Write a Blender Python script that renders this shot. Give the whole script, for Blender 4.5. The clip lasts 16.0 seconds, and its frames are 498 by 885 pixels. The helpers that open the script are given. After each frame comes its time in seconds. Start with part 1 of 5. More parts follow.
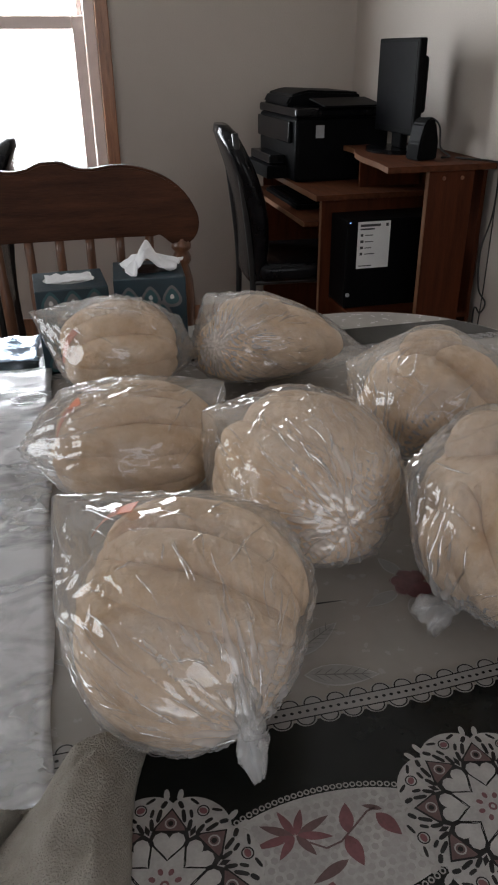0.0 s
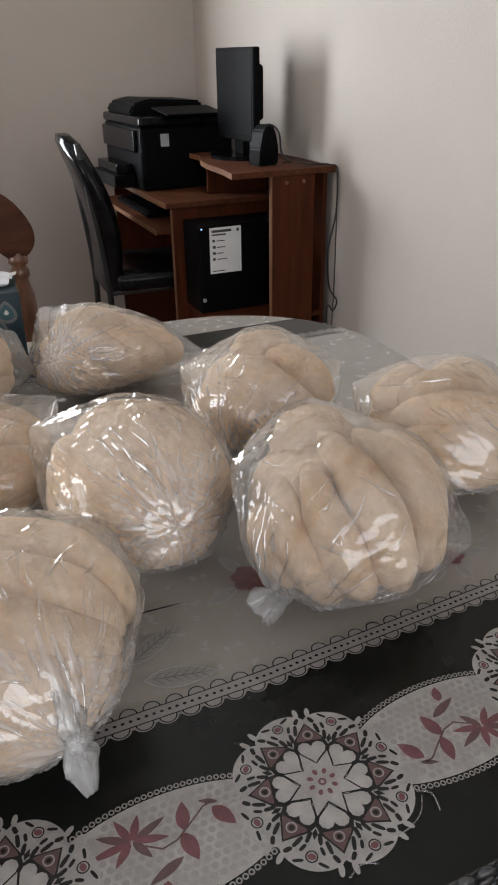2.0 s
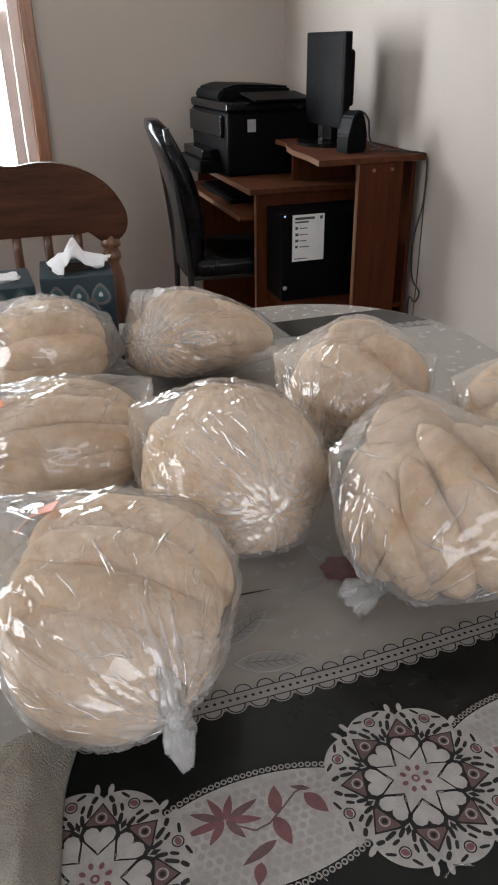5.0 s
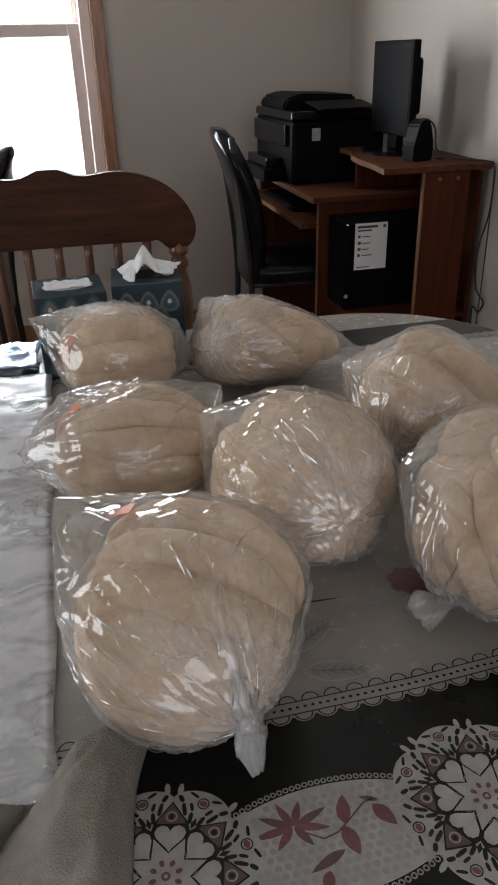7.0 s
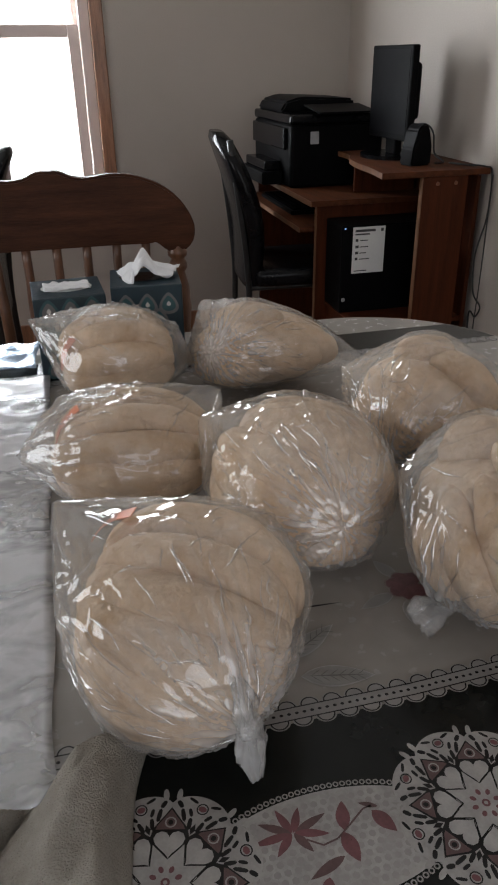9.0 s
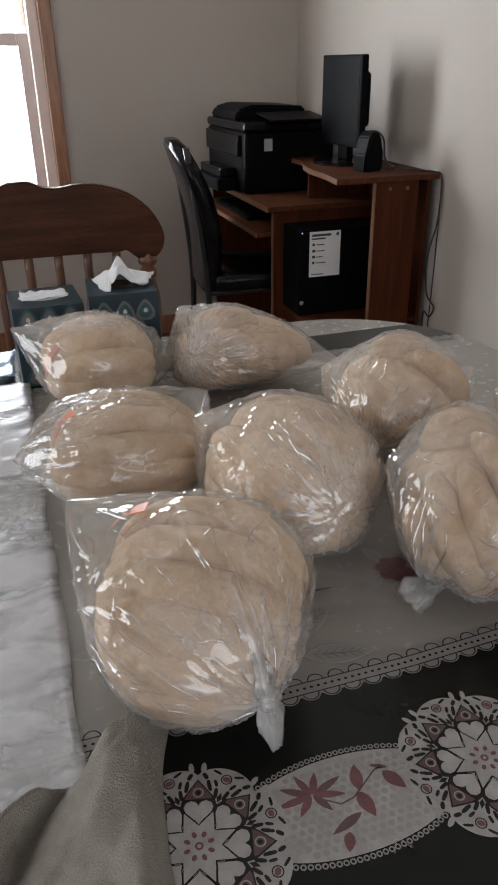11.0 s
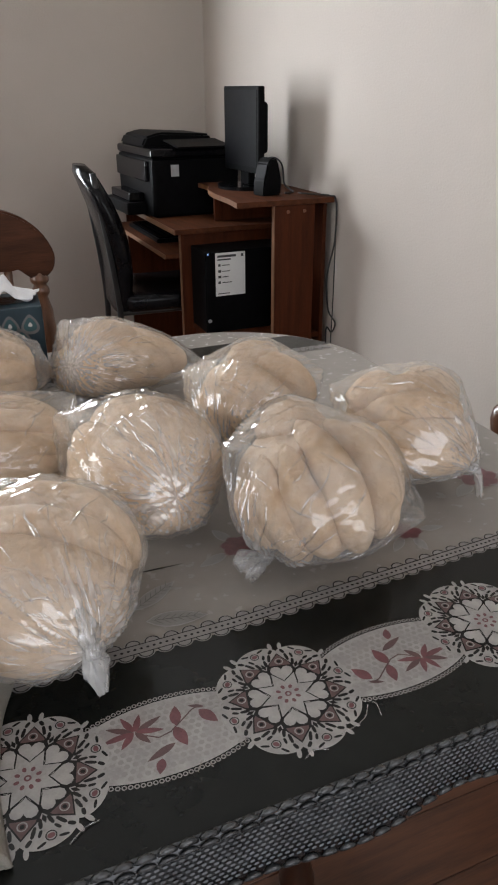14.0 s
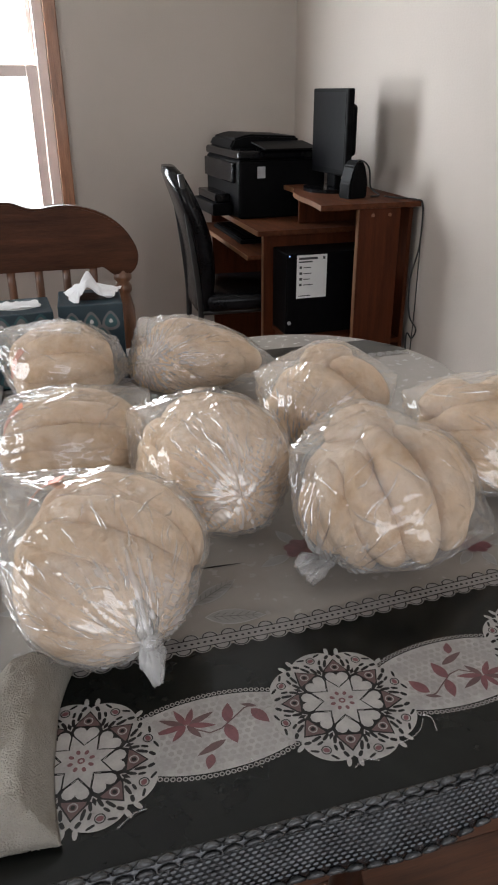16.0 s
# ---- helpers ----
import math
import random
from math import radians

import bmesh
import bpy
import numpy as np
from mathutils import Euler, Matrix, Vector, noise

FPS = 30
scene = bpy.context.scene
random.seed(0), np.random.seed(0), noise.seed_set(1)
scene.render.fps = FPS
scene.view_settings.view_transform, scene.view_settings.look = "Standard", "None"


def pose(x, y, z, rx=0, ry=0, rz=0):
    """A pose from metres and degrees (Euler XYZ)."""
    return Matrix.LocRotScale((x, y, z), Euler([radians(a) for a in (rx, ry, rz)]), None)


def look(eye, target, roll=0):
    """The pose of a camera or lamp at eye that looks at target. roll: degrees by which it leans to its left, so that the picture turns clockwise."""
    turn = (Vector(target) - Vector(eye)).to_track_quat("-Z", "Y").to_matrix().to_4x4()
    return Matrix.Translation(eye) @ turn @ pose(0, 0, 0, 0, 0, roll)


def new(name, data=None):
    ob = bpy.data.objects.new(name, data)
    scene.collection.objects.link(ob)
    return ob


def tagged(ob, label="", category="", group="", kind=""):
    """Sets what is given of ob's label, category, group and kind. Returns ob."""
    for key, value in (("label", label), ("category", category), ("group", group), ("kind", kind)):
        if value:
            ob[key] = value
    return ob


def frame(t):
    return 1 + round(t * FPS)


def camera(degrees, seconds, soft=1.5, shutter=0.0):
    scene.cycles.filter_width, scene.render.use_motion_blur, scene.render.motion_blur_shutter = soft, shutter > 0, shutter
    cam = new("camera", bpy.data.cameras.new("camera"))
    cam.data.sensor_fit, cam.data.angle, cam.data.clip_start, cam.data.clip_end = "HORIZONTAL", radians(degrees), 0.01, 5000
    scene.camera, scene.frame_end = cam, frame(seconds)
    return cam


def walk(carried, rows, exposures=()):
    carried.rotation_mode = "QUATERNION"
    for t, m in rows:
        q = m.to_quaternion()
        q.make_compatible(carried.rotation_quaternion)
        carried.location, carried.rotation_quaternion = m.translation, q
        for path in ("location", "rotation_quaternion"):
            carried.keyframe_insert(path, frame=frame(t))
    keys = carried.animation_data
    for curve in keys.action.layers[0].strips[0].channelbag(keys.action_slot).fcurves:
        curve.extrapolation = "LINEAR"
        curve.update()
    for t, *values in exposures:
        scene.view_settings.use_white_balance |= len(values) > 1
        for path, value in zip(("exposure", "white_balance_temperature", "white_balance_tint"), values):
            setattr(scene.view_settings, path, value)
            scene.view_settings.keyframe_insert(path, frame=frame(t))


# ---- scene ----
cam = camera(37.5, 16.0, soft=2.0)

PATH = [
    (0, (-0.214, -0.254, 1.17), (0.191, 1.463, 0.228), -0.6),
    (0.5, (-0.208, -0.259, 1.169), (0.245, 1.449, 0.232), -0.8),
    (1, (-0.199, -0.262, 1.169), (0.337, 1.428, 0.244), -0.3),
    (1.5, (-0.181, -0.272, 1.169), (0.446, 1.389, 0.247), -0.9),
    (2, (-0.168, -0.277, 1.172), (0.534, 1.349, 0.242), -0.9),
    (2.5, (-0.166, -0.275, 1.172), (0.571, 1.331, 0.235), -0.4),
    (3, (-0.164, -0.273, 1.17), (0.612, 1.3, 0.21), -0.6),
    (3.5, (-0.171, -0.274, 1.172), (0.589, 1.307, 0.211), -0.7),
    (4, (-0.174, -0.279, 1.169), (0.523, 1.322, 0.193), -1.1),
    (4.5, (-0.185, -0.276, 1.173), (0.418, 1.373, 0.215), -1.0),
    (5, (-0.194, -0.266, 1.171), (0.338, 1.409, 0.216), -0.9),
    (7.5, (-0.212, -0.265, 1.175), (0.181, 1.459, 0.24), -1.6),
    (8, (-0.213, -0.263, 1.176), (0.189, 1.455, 0.235), -1.2),
    (8.5, (-0.215, -0.264, 1.178), (0.184, 1.459, 0.244), -1.2),
    (9, (-0.215, -0.263, 1.176), (0.198, 1.458, 0.244), -0.9),
    (11.5, (-0.274, -0.302, 1.189), (0.356, 1.359, 0.27), -0.5),
    (12, (-0.281, -0.318, 1.182), (0.44, 1.306, 0.265), 0.1),
    (12.5, (-0.266, -0.333, 1.184), (0.457, 1.305, 0.293), -0.2),
    (13, (-0.242, -0.362, 1.195), (0.461, 1.289, 0.313), 0.7),
    (13.5, (-0.225, -0.388, 1.199), (0.456, 1.279, 0.33), 0.5),
    (14, (-0.202, -0.4, 1.195), (0.497, 1.259, 0.325), -0.3),
    (14.5, (-0.189, -0.407, 1.196), (0.495, 1.264, 0.338), -1.0),
    (15, (-0.19, -0.406, 1.194), (0.464, 1.267, 0.315), -0.5),
    (15.5, (-0.188, -0.406, 1.194), (0.4, 1.297, 0.325), -0.4),
    (16, (-0.195, -0.403, 1.194), (0.313, 1.328, 0.33), -0.3),
]
walk(cam, [(t, look(eye, target, roll)) for t, eye, target, roll in PATH],
     exposures=[(0, -0.7), (0.5, -0.65), (1.0, -0.4), (1.5, -0.18), (2.0, 0.0), (5.0, 0.0), (5.5, -0.2), (7.0, -0.7), (9.2, -0.7), (11.3, -0.35), (11.6, -0.22), (12.0, 0.0), (16.0, 0.0)])

# ---- light ----
world = bpy.data.worlds.new("world")
scene.world = world
world.use_nodes = True
wn = world.node_tree
sky = wn.nodes.new("ShaderNodeTexSky")
sky.sky_type, sky.sun_disc = "NISHITA", False
sky.sun_elevation, sky.sun_rotation = radians(35), radians(250)
wn.links.new(sky.outputs[0], wn.nodes["Background"].inputs[0])
wn.nodes["Background"].inputs[1].default_value = 0.12


def area_lamp(name, place, target, w, h, watts, colour):
    data = bpy.data.lights.new(name, "AREA")
    data.shape, data.size, data.size_y, data.energy, data.color = "RECTANGLE", w, h, watts, colour
    ob = new(name, data)
    ob.matrix_world = look(place, target)
    return ob


area_lamp("window_light_back", (-0.49, 3.2, 1.25), (-0.49, 2.0, 1.2), 0.9, 1.1, 88, (0.885, 0.94, 1.0))
# fill through an assumed, unseen window behind the camera, for the bags' fronts
area_lamp("fill_light_front", (-0.3, -2.17, 1.45), (-0.3, -1.0, 1.38), 2.3, 1.5, 28, (0.96, 0.955, 0.99))
# weak fill added from the left, no source seen; gives streaks on the film
area_lamp("fill_light_side", (-1.97, 0.75, 1.35), (-1.0, 0.75, 1.3), 0.8, 1.1, 12, (0.92, 0.95, 1.0))


# ---- materials ----
def material(name, colour, rough=0.6, metal=0.0, var=0.12, scale=12.0, bump=0.0, bump_scale=60.0, coat=0.0, spec=0.5,
             stretch=(1, 1, 1), rand=0.0, second=None, detail=6.0):
    """Principled surface with two scales of colour variation, fine relief and varied gloss."""
    m = bpy.data.materials.new(name)
    m.use_nodes = True
    nt = m.node_tree
    b = nt.nodes["Principled BSDF"]
    co = nt.nodes.new("ShaderNodeTexCoord")
    mp = nt.nodes.new("ShaderNodeMapping")
    mp.inputs["Scale"].default_value = stretch
    nt.links.new(co.outputs["Object"], mp.inputs[0])
    n1 = nt.nodes.new("ShaderNodeTexNoise")
    n1.inputs["Scale"].default_value, n1.inputs["Detail"].default_value = scale, detail
    n2 = nt.nodes.new("ShaderNodeTexNoise")
    n2.inputs["Scale"].default_value, n2.inputs["Detail"].default_value = scale * 7.3, 4.0
    for n in (n1, n2):
        nt.links.new(mp.outputs[0], n.inputs["Vector"])
    mix = nt.nodes.new("ShaderNodeMix")
    mix.data_type = "RGBA"
    dark = tuple(c * (1 - 2 * var) for c in colour)
    mix.inputs[6].default_value = (*(second or dark), 1)
    mix.inputs[7].default_value = (*tuple(min(1, c * (1 + var)) for c in colour), 1)
    add = nt.nodes.new("ShaderNodeMath")
    add.operation = "MULTIPLY_ADD"
    nt.links.new(n2.outputs[0], add.inputs[0])
    add.inputs[1].default_value = 0.45
    nt.links.new(n1.outputs[0], add.inputs[2])
    ramp = nt.nodes.new("ShaderNodeMapRange")
    ramp.inputs[1].default_value, ramp.inputs[2].default_value = 0.45, 0.98
    nt.links.new(add.outputs[0], ramp.inputs[0])
    nt.links.new(ramp.outputs[0], mix.inputs[0])
    out = mix.outputs[2]
    if rand:
        info = nt.nodes.new("ShaderNodeObjectInfo")
        hsv = nt.nodes.new("ShaderNodeHueSaturation")
        mr = nt.nodes.new("ShaderNodeMapRange")
        mr.inputs[3].default_value, mr.inputs[4].default_value = 1 - rand, 1 + rand
        nt.links.new(info.outputs["Random"], mr.inputs[0])
        nt.links.new(mr.outputs[0], hsv.inputs["Value"])
        nt.links.new(out, hsv.inputs["Color"])
        out = hsv.outputs[0]
    nt.links.new(out, b.inputs["Base Color"])
    rr = nt.nodes.new("ShaderNodeMapRange")
    rr.inputs[3].default_value, rr.inputs[4].default_value = max(0.02, rough * 0.8), min(1, rough * 1.2)
    nt.links.new(n2.outputs[0], rr.inputs[0])
    nt.links.new(rr.outputs[0], b.inputs["Roughness"])
    b.inputs["Metallic"].default_value = metal
    b.inputs["Specular IOR Level"].default_value = spec
    b.inputs["Coat Weight"].default_value = coat
    b.inputs["Coat Roughness"].default_value = 0.12
    if bump:
        n3 = nt.nodes.new("ShaderNodeTexNoise")
        n3.inputs["Scale"].default_value, n3.inputs["Detail"].default_value = bump_scale, 5.0
        nt.links.new(mp.outputs[0], n3.inputs["Vector"])
        bp = nt.nodes.new("ShaderNodeBump")
        bp.inputs["Strength"].default_value, bp.inputs["Distance"].default_value = bump, 0.01
        nt.links.new(n3.outputs[0], bp.inputs["Height"])
        nt.links.new(bp.outputs[0], b.inputs["Normal"])
    return m


def film_material(name, milk, gloss_rough=0.07, bump=0.5, scale=60.0, tint=(0.95, 0.95, 0.95), crease=0.0018, gloss=0.06):
    """Thin clear plastic: mostly see-through, glossy by Fresnel, creased in two directions, slightly milky."""
    m = bpy.data.materials.new(name)
    m.use_nodes = True
    nt = m.node_tree
    nt.nodes.clear()
    out = nt.nodes.new("ShaderNodeOutputMaterial")
    co = nt.nodes.new("ShaderNodeTexCoord")

    def stretched(turn, stretch, sc, detail, warp):
        mp = nt.nodes.new("ShaderNodeMapping")
        mp.inputs["Rotation"].default_value = [radians(a) for a in turn]
        mp.inputs["Scale"].default_value = stretch
        nt.links.new(co.outputs["Object"], mp.inputs[0])
        n = nt.nodes.new("ShaderNodeTexNoise")
        n.inputs["Scale"].default_value, n.inputs["Detail"].default_value, n.inputs["Distortion"].default_value = sc, detail, warp
        nt.links.new(mp.outputs[0], n.inputs["Vector"])
        return n.outputs[0]

    def maths(op, a, b, c=0.0, clamp=False):
        mt = nt.nodes.new("ShaderNodeMath")
        mt.operation, mt.use_clamp = op, clamp
        for k, v in enumerate((a, b, c)):
            if isinstance(v, (int, float)):
                mt.inputs[k].default_value = v
            else:
                nt.links.new(v, mt.inputs[k])
        return mt.outputs[0]

    def ridge(v):
        return maths("POWER", maths("MULTIPLY_ADD", maths("ABSOLUTE", maths("SUBTRACT", v, 0.5), 0), -3.0, 1.0, True), 3.0)

    h1 = maths("MULTIPLY", stretched((0, 0, 0), (1, 1, 0.10), scale, 1.5, 0.3), 1.3)
    h2 = ridge(stretched((20, 0, 35), (0.12, 1, 1), scale * 0.8, 1.0, 0.5))
    h3 = stretched((0, 30, 70), (0.4, 1, 1), scale * 0.35, 2.0, 0.3)
    height = maths("ADD", maths("ADD", h1, h2), maths("MULTIPLY", h3, 1.6))
    bp = nt.nodes.new("ShaderNodeBump")
    bp.inputs["Strength"].default_value, bp.inputs["Distance"].default_value = bump, crease
    nt.links.new(height, bp.inputs["Height"])
    clear = nt.nodes.new("ShaderNodeBsdfTransparent")
    clear.inputs[0].default_value = (0.99, 0.99, 0.985, 1)
    white, through_white = nt.nodes.new("ShaderNodeBsdfDiffuse"), nt.nodes.new("ShaderNodeBsdfTranslucent")
    shine = nt.nodes.new("ShaderNodeBsdfGlossy")
    shine.inputs["Roughness"].default_value = gloss_rough
    for sh in (white, through_white):
        sh.inputs[0].default_value = (*tint, 1)
    nt.links.new(bp.outputs[0], shine.inputs["Normal"])
    haze = nt.nodes.new("ShaderNodeMixShader")
    haze.inputs[0].default_value = 0.22
    nt.links.new(white.outputs[0], haze.inputs[1])
    nt.links.new(through_white.outputs[0], haze.inputs[2])
    mr = nt.nodes.new("ShaderNodeMapRange")
    mr.inputs[1].default_value, mr.inputs[2].default_value = 0.38, 0.72
    mr.inputs[3].default_value, mr.inputs[4].default_value = milk * 0.3, milk * 2.0
    nt.links.new(stretched((0, 0, 50), (0.5, 1, 0.6), 24.0, 5.0, 0.6), mr.inputs[0])
    # streaks in the milk: whitened film, also standing in for thin glints
    streak = maths("MULTIPLY", maths("POWER", stretched((8, 0, 20), (1, 1, 0.05), 60.0, 2.0, 0.2), 6.0), milk * 4.0)
    m1 = nt.nodes.new("ShaderNodeMixShader")
    # bunched film made whiter and glossier: layered plastic plus painted pleat glints
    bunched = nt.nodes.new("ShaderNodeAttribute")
    bunched.attribute_name = "crumple_gleam"
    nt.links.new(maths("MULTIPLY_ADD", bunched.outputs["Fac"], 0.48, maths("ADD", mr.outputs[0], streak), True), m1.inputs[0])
    nt.links.new(clear.outputs[0], m1.inputs[1])
    nt.links.new(haze.outputs[0], m1.inputs[2])
    fr = nt.nodes.new("ShaderNodeFresnel")
    fr.inputs[0].default_value = 1.5
    m2 = nt.nodes.new("ShaderNodeMixShader")
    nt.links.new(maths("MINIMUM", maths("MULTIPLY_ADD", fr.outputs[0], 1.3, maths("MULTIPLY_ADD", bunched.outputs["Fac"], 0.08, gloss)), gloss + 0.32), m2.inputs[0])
    nt.links.new(m1.outputs[0], m2.inputs[1])
    nt.links.new(shine.outputs[0], m2.inputs[2])
    nt.links.new(m2.outputs[0], out.inputs[0])
    return m


def glow(name, colour, strength):
    m = bpy.data.materials.new(name)
    m.use_nodes = True
    nt = m.node_tree
    nt.nodes.clear()
    out = nt.nodes.new("ShaderNodeOutputMaterial")
    e = nt.nodes.new("ShaderNodeEmission")
    e.inputs[0].default_value, e.inputs[1].default_value = (*colour, 1), strength
    nt.links.new(e.outputs[0], out.inputs[0])
    return m


M_WALL = material("wall_paint", (0.44, 0.392, 0.347), 0.75, var=0.025, scale=2.0, bump=0.12, bump_scale=140)
M_CEIL = material("ceiling_paint", (0.78, 0.76, 0.73), 0.85, var=0.03, scale=3.0, bump=0.1, bump_scale=90)
M_CASING = material("casing_wood", (0.30, 0.135, 0.07), 0.4, var=0.25, scale=9, stretch=(8, 8, 0.8), bump=0.1, bump_scale=30, coat=0.2)
M_VINYL = material("window_vinyl", (0.74, 0.62, 0.57), 0.45, var=0.03, scale=6)
M_CHAIR = material("chair_wood", (0.062, 0.022, 0.010), 0.48, var=0.3, scale=7, stretch=(1, 6, 9), bump=0.08, bump_scale=25, spec=0.12)
M_LATHE = material("turned_wood", (0.13, 0.055, 0.026), 0.35, var=0.25, scale=10, stretch=(8, 8, 1), bump=0.06, coat=0.3)
M_DESK = material("desk_laminate", (0.066, 0.017, 0.006), 0.5, var=0.22, scale=6, stretch=(9, 9, 0.9), bump=0.04, bump_scale=40, spec=0.12)
M_DESKTOP = material("desk_top_laminate", (0.085, 0.028, 0.012), 0.6, var=0.25, scale=9, stretch=(6, 0.8, 6), bump=0.04, spec=0.12)
M_EDGE = material("desk_edge_band", (0.17, 0.075, 0.034), 0.5, var=0.2, scale=20, stretch=(3, 3, 1))
M_BLACK = material("black_plastic", (0.0035, 0.0035, 0.004), 0.45, var=0.2, scale=40, bump=0.03, bump_scale=400, spec=0.05)
M_BLACK_GLOSS = material("gloss_black", (0.004, 0.004, 0.005), 0.2, var=0.15, scale=10, spec=0.15)
M_SCREEN = material("screen_black", (0.003, 0.003, 0.004), 0.35, var=0.1, scale=5, spec=0.06)
M_LEATHER = material("black_vinyl_upholstery", (0.006, 0.006, 0.007), 0.22, var=0.3, scale=14, bump=0.10, bump_scale=14, coat=0.12, spec=0.1)
M_METAL = material("black_metal_tube", (0.02, 0.02, 0.02), 0.35, 0.4, var=0.2, scale=30)
M_PAPER = material("label_paper", (0.72, 0.72, 0.70), 0.7, var=0.04, scale=20)
M_INK = material("label_ink", (0.06, 0.06, 0.06), 0.7, var=0.1, scale=20)
M_GREYDOT = material("grey_badge", (0.35, 0.35, 0.36), 0.4, var=0.1, scale=60)
M_FLOOR = material("floor_wood", (0.085, 0.030, 0.012), 0.45, var=0.3, scale=6, stretch=(0.7, 9, 9), bump=0.05, rand=0.25)
M_TABLE = material("table_wood", (0.045, 0.018, 0.010), 0.35, var=0.3, scale=6, stretch=(1, 8, 8), coat=0.2)
M_CLOTH = material("cloth_grey_vinyl", (0.30, 0.275, 0.25), 0.26, var=0.06, scale=9, bump=0.05, bump_scale=14, spec=0.4)
M_BAND = material("cloth_black_vinyl", (0.009, 0.010, 0.009), 0.2, var=0.25, scale=8, bump=0.05, bump_scale=16, spec=0.22)
M_PWHITE = material("print_white", (0.37, 0.355, 0.34), 0.3, var=0.14, scale=60, spec=0.4)
M_PGREY = material("print_grey", (0.27, 0.255, 0.245), 0.3, var=0.08, scale=40, spec=0.4)
M_PPALE = material("print_pale_grey", (0.31, 0.29, 0.28), 0.3, var=0.08, scale=40, spec=0.4)
M_PDARK = material("print_dark", (0.018, 0.017, 0.017), 0.25, var=0.2, scale=40, spec=0.3)
M_PMAROON = material("print_maroon", (0.17, 0.066, 0.072), 0.3, var=0.2, scale=60, spec=0.4)
M_PROSE = material("print_dusky_rose", (0.12, 0.068, 0.066), 0.3, var=0.2, scale=60, spec=0.4)
M_HEM = material("hem_black_mesh", (0.05, 0.053, 0.056), 0.25, var=0.3, scale=60, bump=0.3, bump_scale=260, coat=0.5)
M_HEMDOT = material("hem_grey_dot", (0.17, 0.185, 0.20), 0.22, var=0.25, scale=50, coat=0.5)
M_BREAD = material("bread_crust", (0.82, 0.65, 0.48), 0.8, var=0.08, scale=9, bump=0.55, bump_scale=110, second=(0.52, 0.325, 0.163), rand=0.07, spec=0.25)
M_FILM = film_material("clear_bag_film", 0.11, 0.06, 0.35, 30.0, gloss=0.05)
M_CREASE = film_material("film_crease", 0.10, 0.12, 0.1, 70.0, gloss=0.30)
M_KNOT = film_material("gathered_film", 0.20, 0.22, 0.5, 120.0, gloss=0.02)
M_SHEET = film_material("white_plastic_sheet", 0.74, 0.26, 0.45, 70.0, (0.62, 0.62, 0.63), 0.0008)
M_TISSUE = material("tissue_paper", (0.82, 0.82, 0.83), 0.9, var=0.03, scale=30, bump=0.1)
M_TEAL = material("box_dark_teal", (0.010, 0.030, 0.042), 0.45, var=0.15, scale=20)
M_TEAL2 = material("box_mid_teal", (0.03, 0.085, 0.092), 0.45, var=0.15, scale=20)
M_TAUPE = material("box_taupe", (0.14, 0.13, 0.13), 0.45, var=0.15, scale=20)
M_CREAM = material("box_cream", (0.55, 0.53, 0.5), 0.5, var=0.08, scale=20)
M_TOWEL = material("towel_terry", (0.47, 0.445, 0.39), 0.98, var=0.10, scale=14, bump=0.8, bump_scale=700, second=(0.34, 0.30, 0.25), spec=0.1)
M_FOIL = material("silver_foil", (0.55, 0.65, 0.78), 0.2, 0.5, var=0.15, scale=12, bump=0.6, bump_scale=30, second=(0.25, 0.42, 0.62))
M_CABLE = material("black_cable", (0.012, 0.012, 0.012), 0.5, var=0.1, scale=30)
M_LED = glow("blue_led", (0.25, 0.45, 1.0), 4.0)
M_OUT = glow("bright_outdoors", (0.97, 0.99, 1.0), 3.0)
M_ORANGE = material("strip_orange", (0.72, 0.27, 0.16), 0.5, var=0.1, scale=30)


# ---- building helpers ----
def part(name, bm, mat, parent, label="", smooth=False):
    me = bpy.data.meshes.new(name)
    bm.normal_update()
    bm.to_mesh(me)
    bm.free()
    me.materials.append(mat)
    if smooth:
        for p in me.polygons:
            p.use_smooth = True
    ob = new(name, me)
    ob.parent = parent
    if label:
        ob["label"] = label
    return ob


def thing(name, label, category, m=None, group="", kind=""):
    ob = new(name)
    ob.empty_display_size = 0.05
    if m is not None:
        ob.matrix_world = m
    return tagged(ob, label, category, group, kind)


def box(bm, x0, x1, y0, y1, z0, z1, bevel=0.0, seg=2):
    r = bmesh.ops.create_cube(bm, size=1.0, matrix=Matrix.LocRotScale(((x0 + x1) / 2, (y0 + y1) / 2, (z0 + z1) / 2), None, (x1 - x0, y1 - y0, z1 - z0)))
    if bevel:
        edges = list({e for v in r["verts"] for e in v.link_edges})
        bmesh.ops.bevel(bm, geom=edges, offset=bevel, segments=seg, affect="EDGES", profile=0.5)
    return bm


def cuboid(*a, **k):
    return box(bmesh.new(), *a, **k)


def lathe(bm, profile, n=20, at=Matrix.Identity(4)):
    """A turned solid: (radius, z) rows round the z axis."""
    rings = []
    for r, z in profile:
        rings.append([bm.verts.new(at @ Vector((r * math.cos(2 * math.pi * i / n), r * math.sin(2 * math.pi * i / n), z))) for i in range(n)])
    for a, b in zip(rings, rings[1:]):
        for i in range(n):
            bm.faces.new((a[i], a[(i + 1) % n], b[(i + 1) % n], b[i]))
    bm.faces.new(rings[0][::-1])
    bm.faces.new(rings[-1])
    return bm


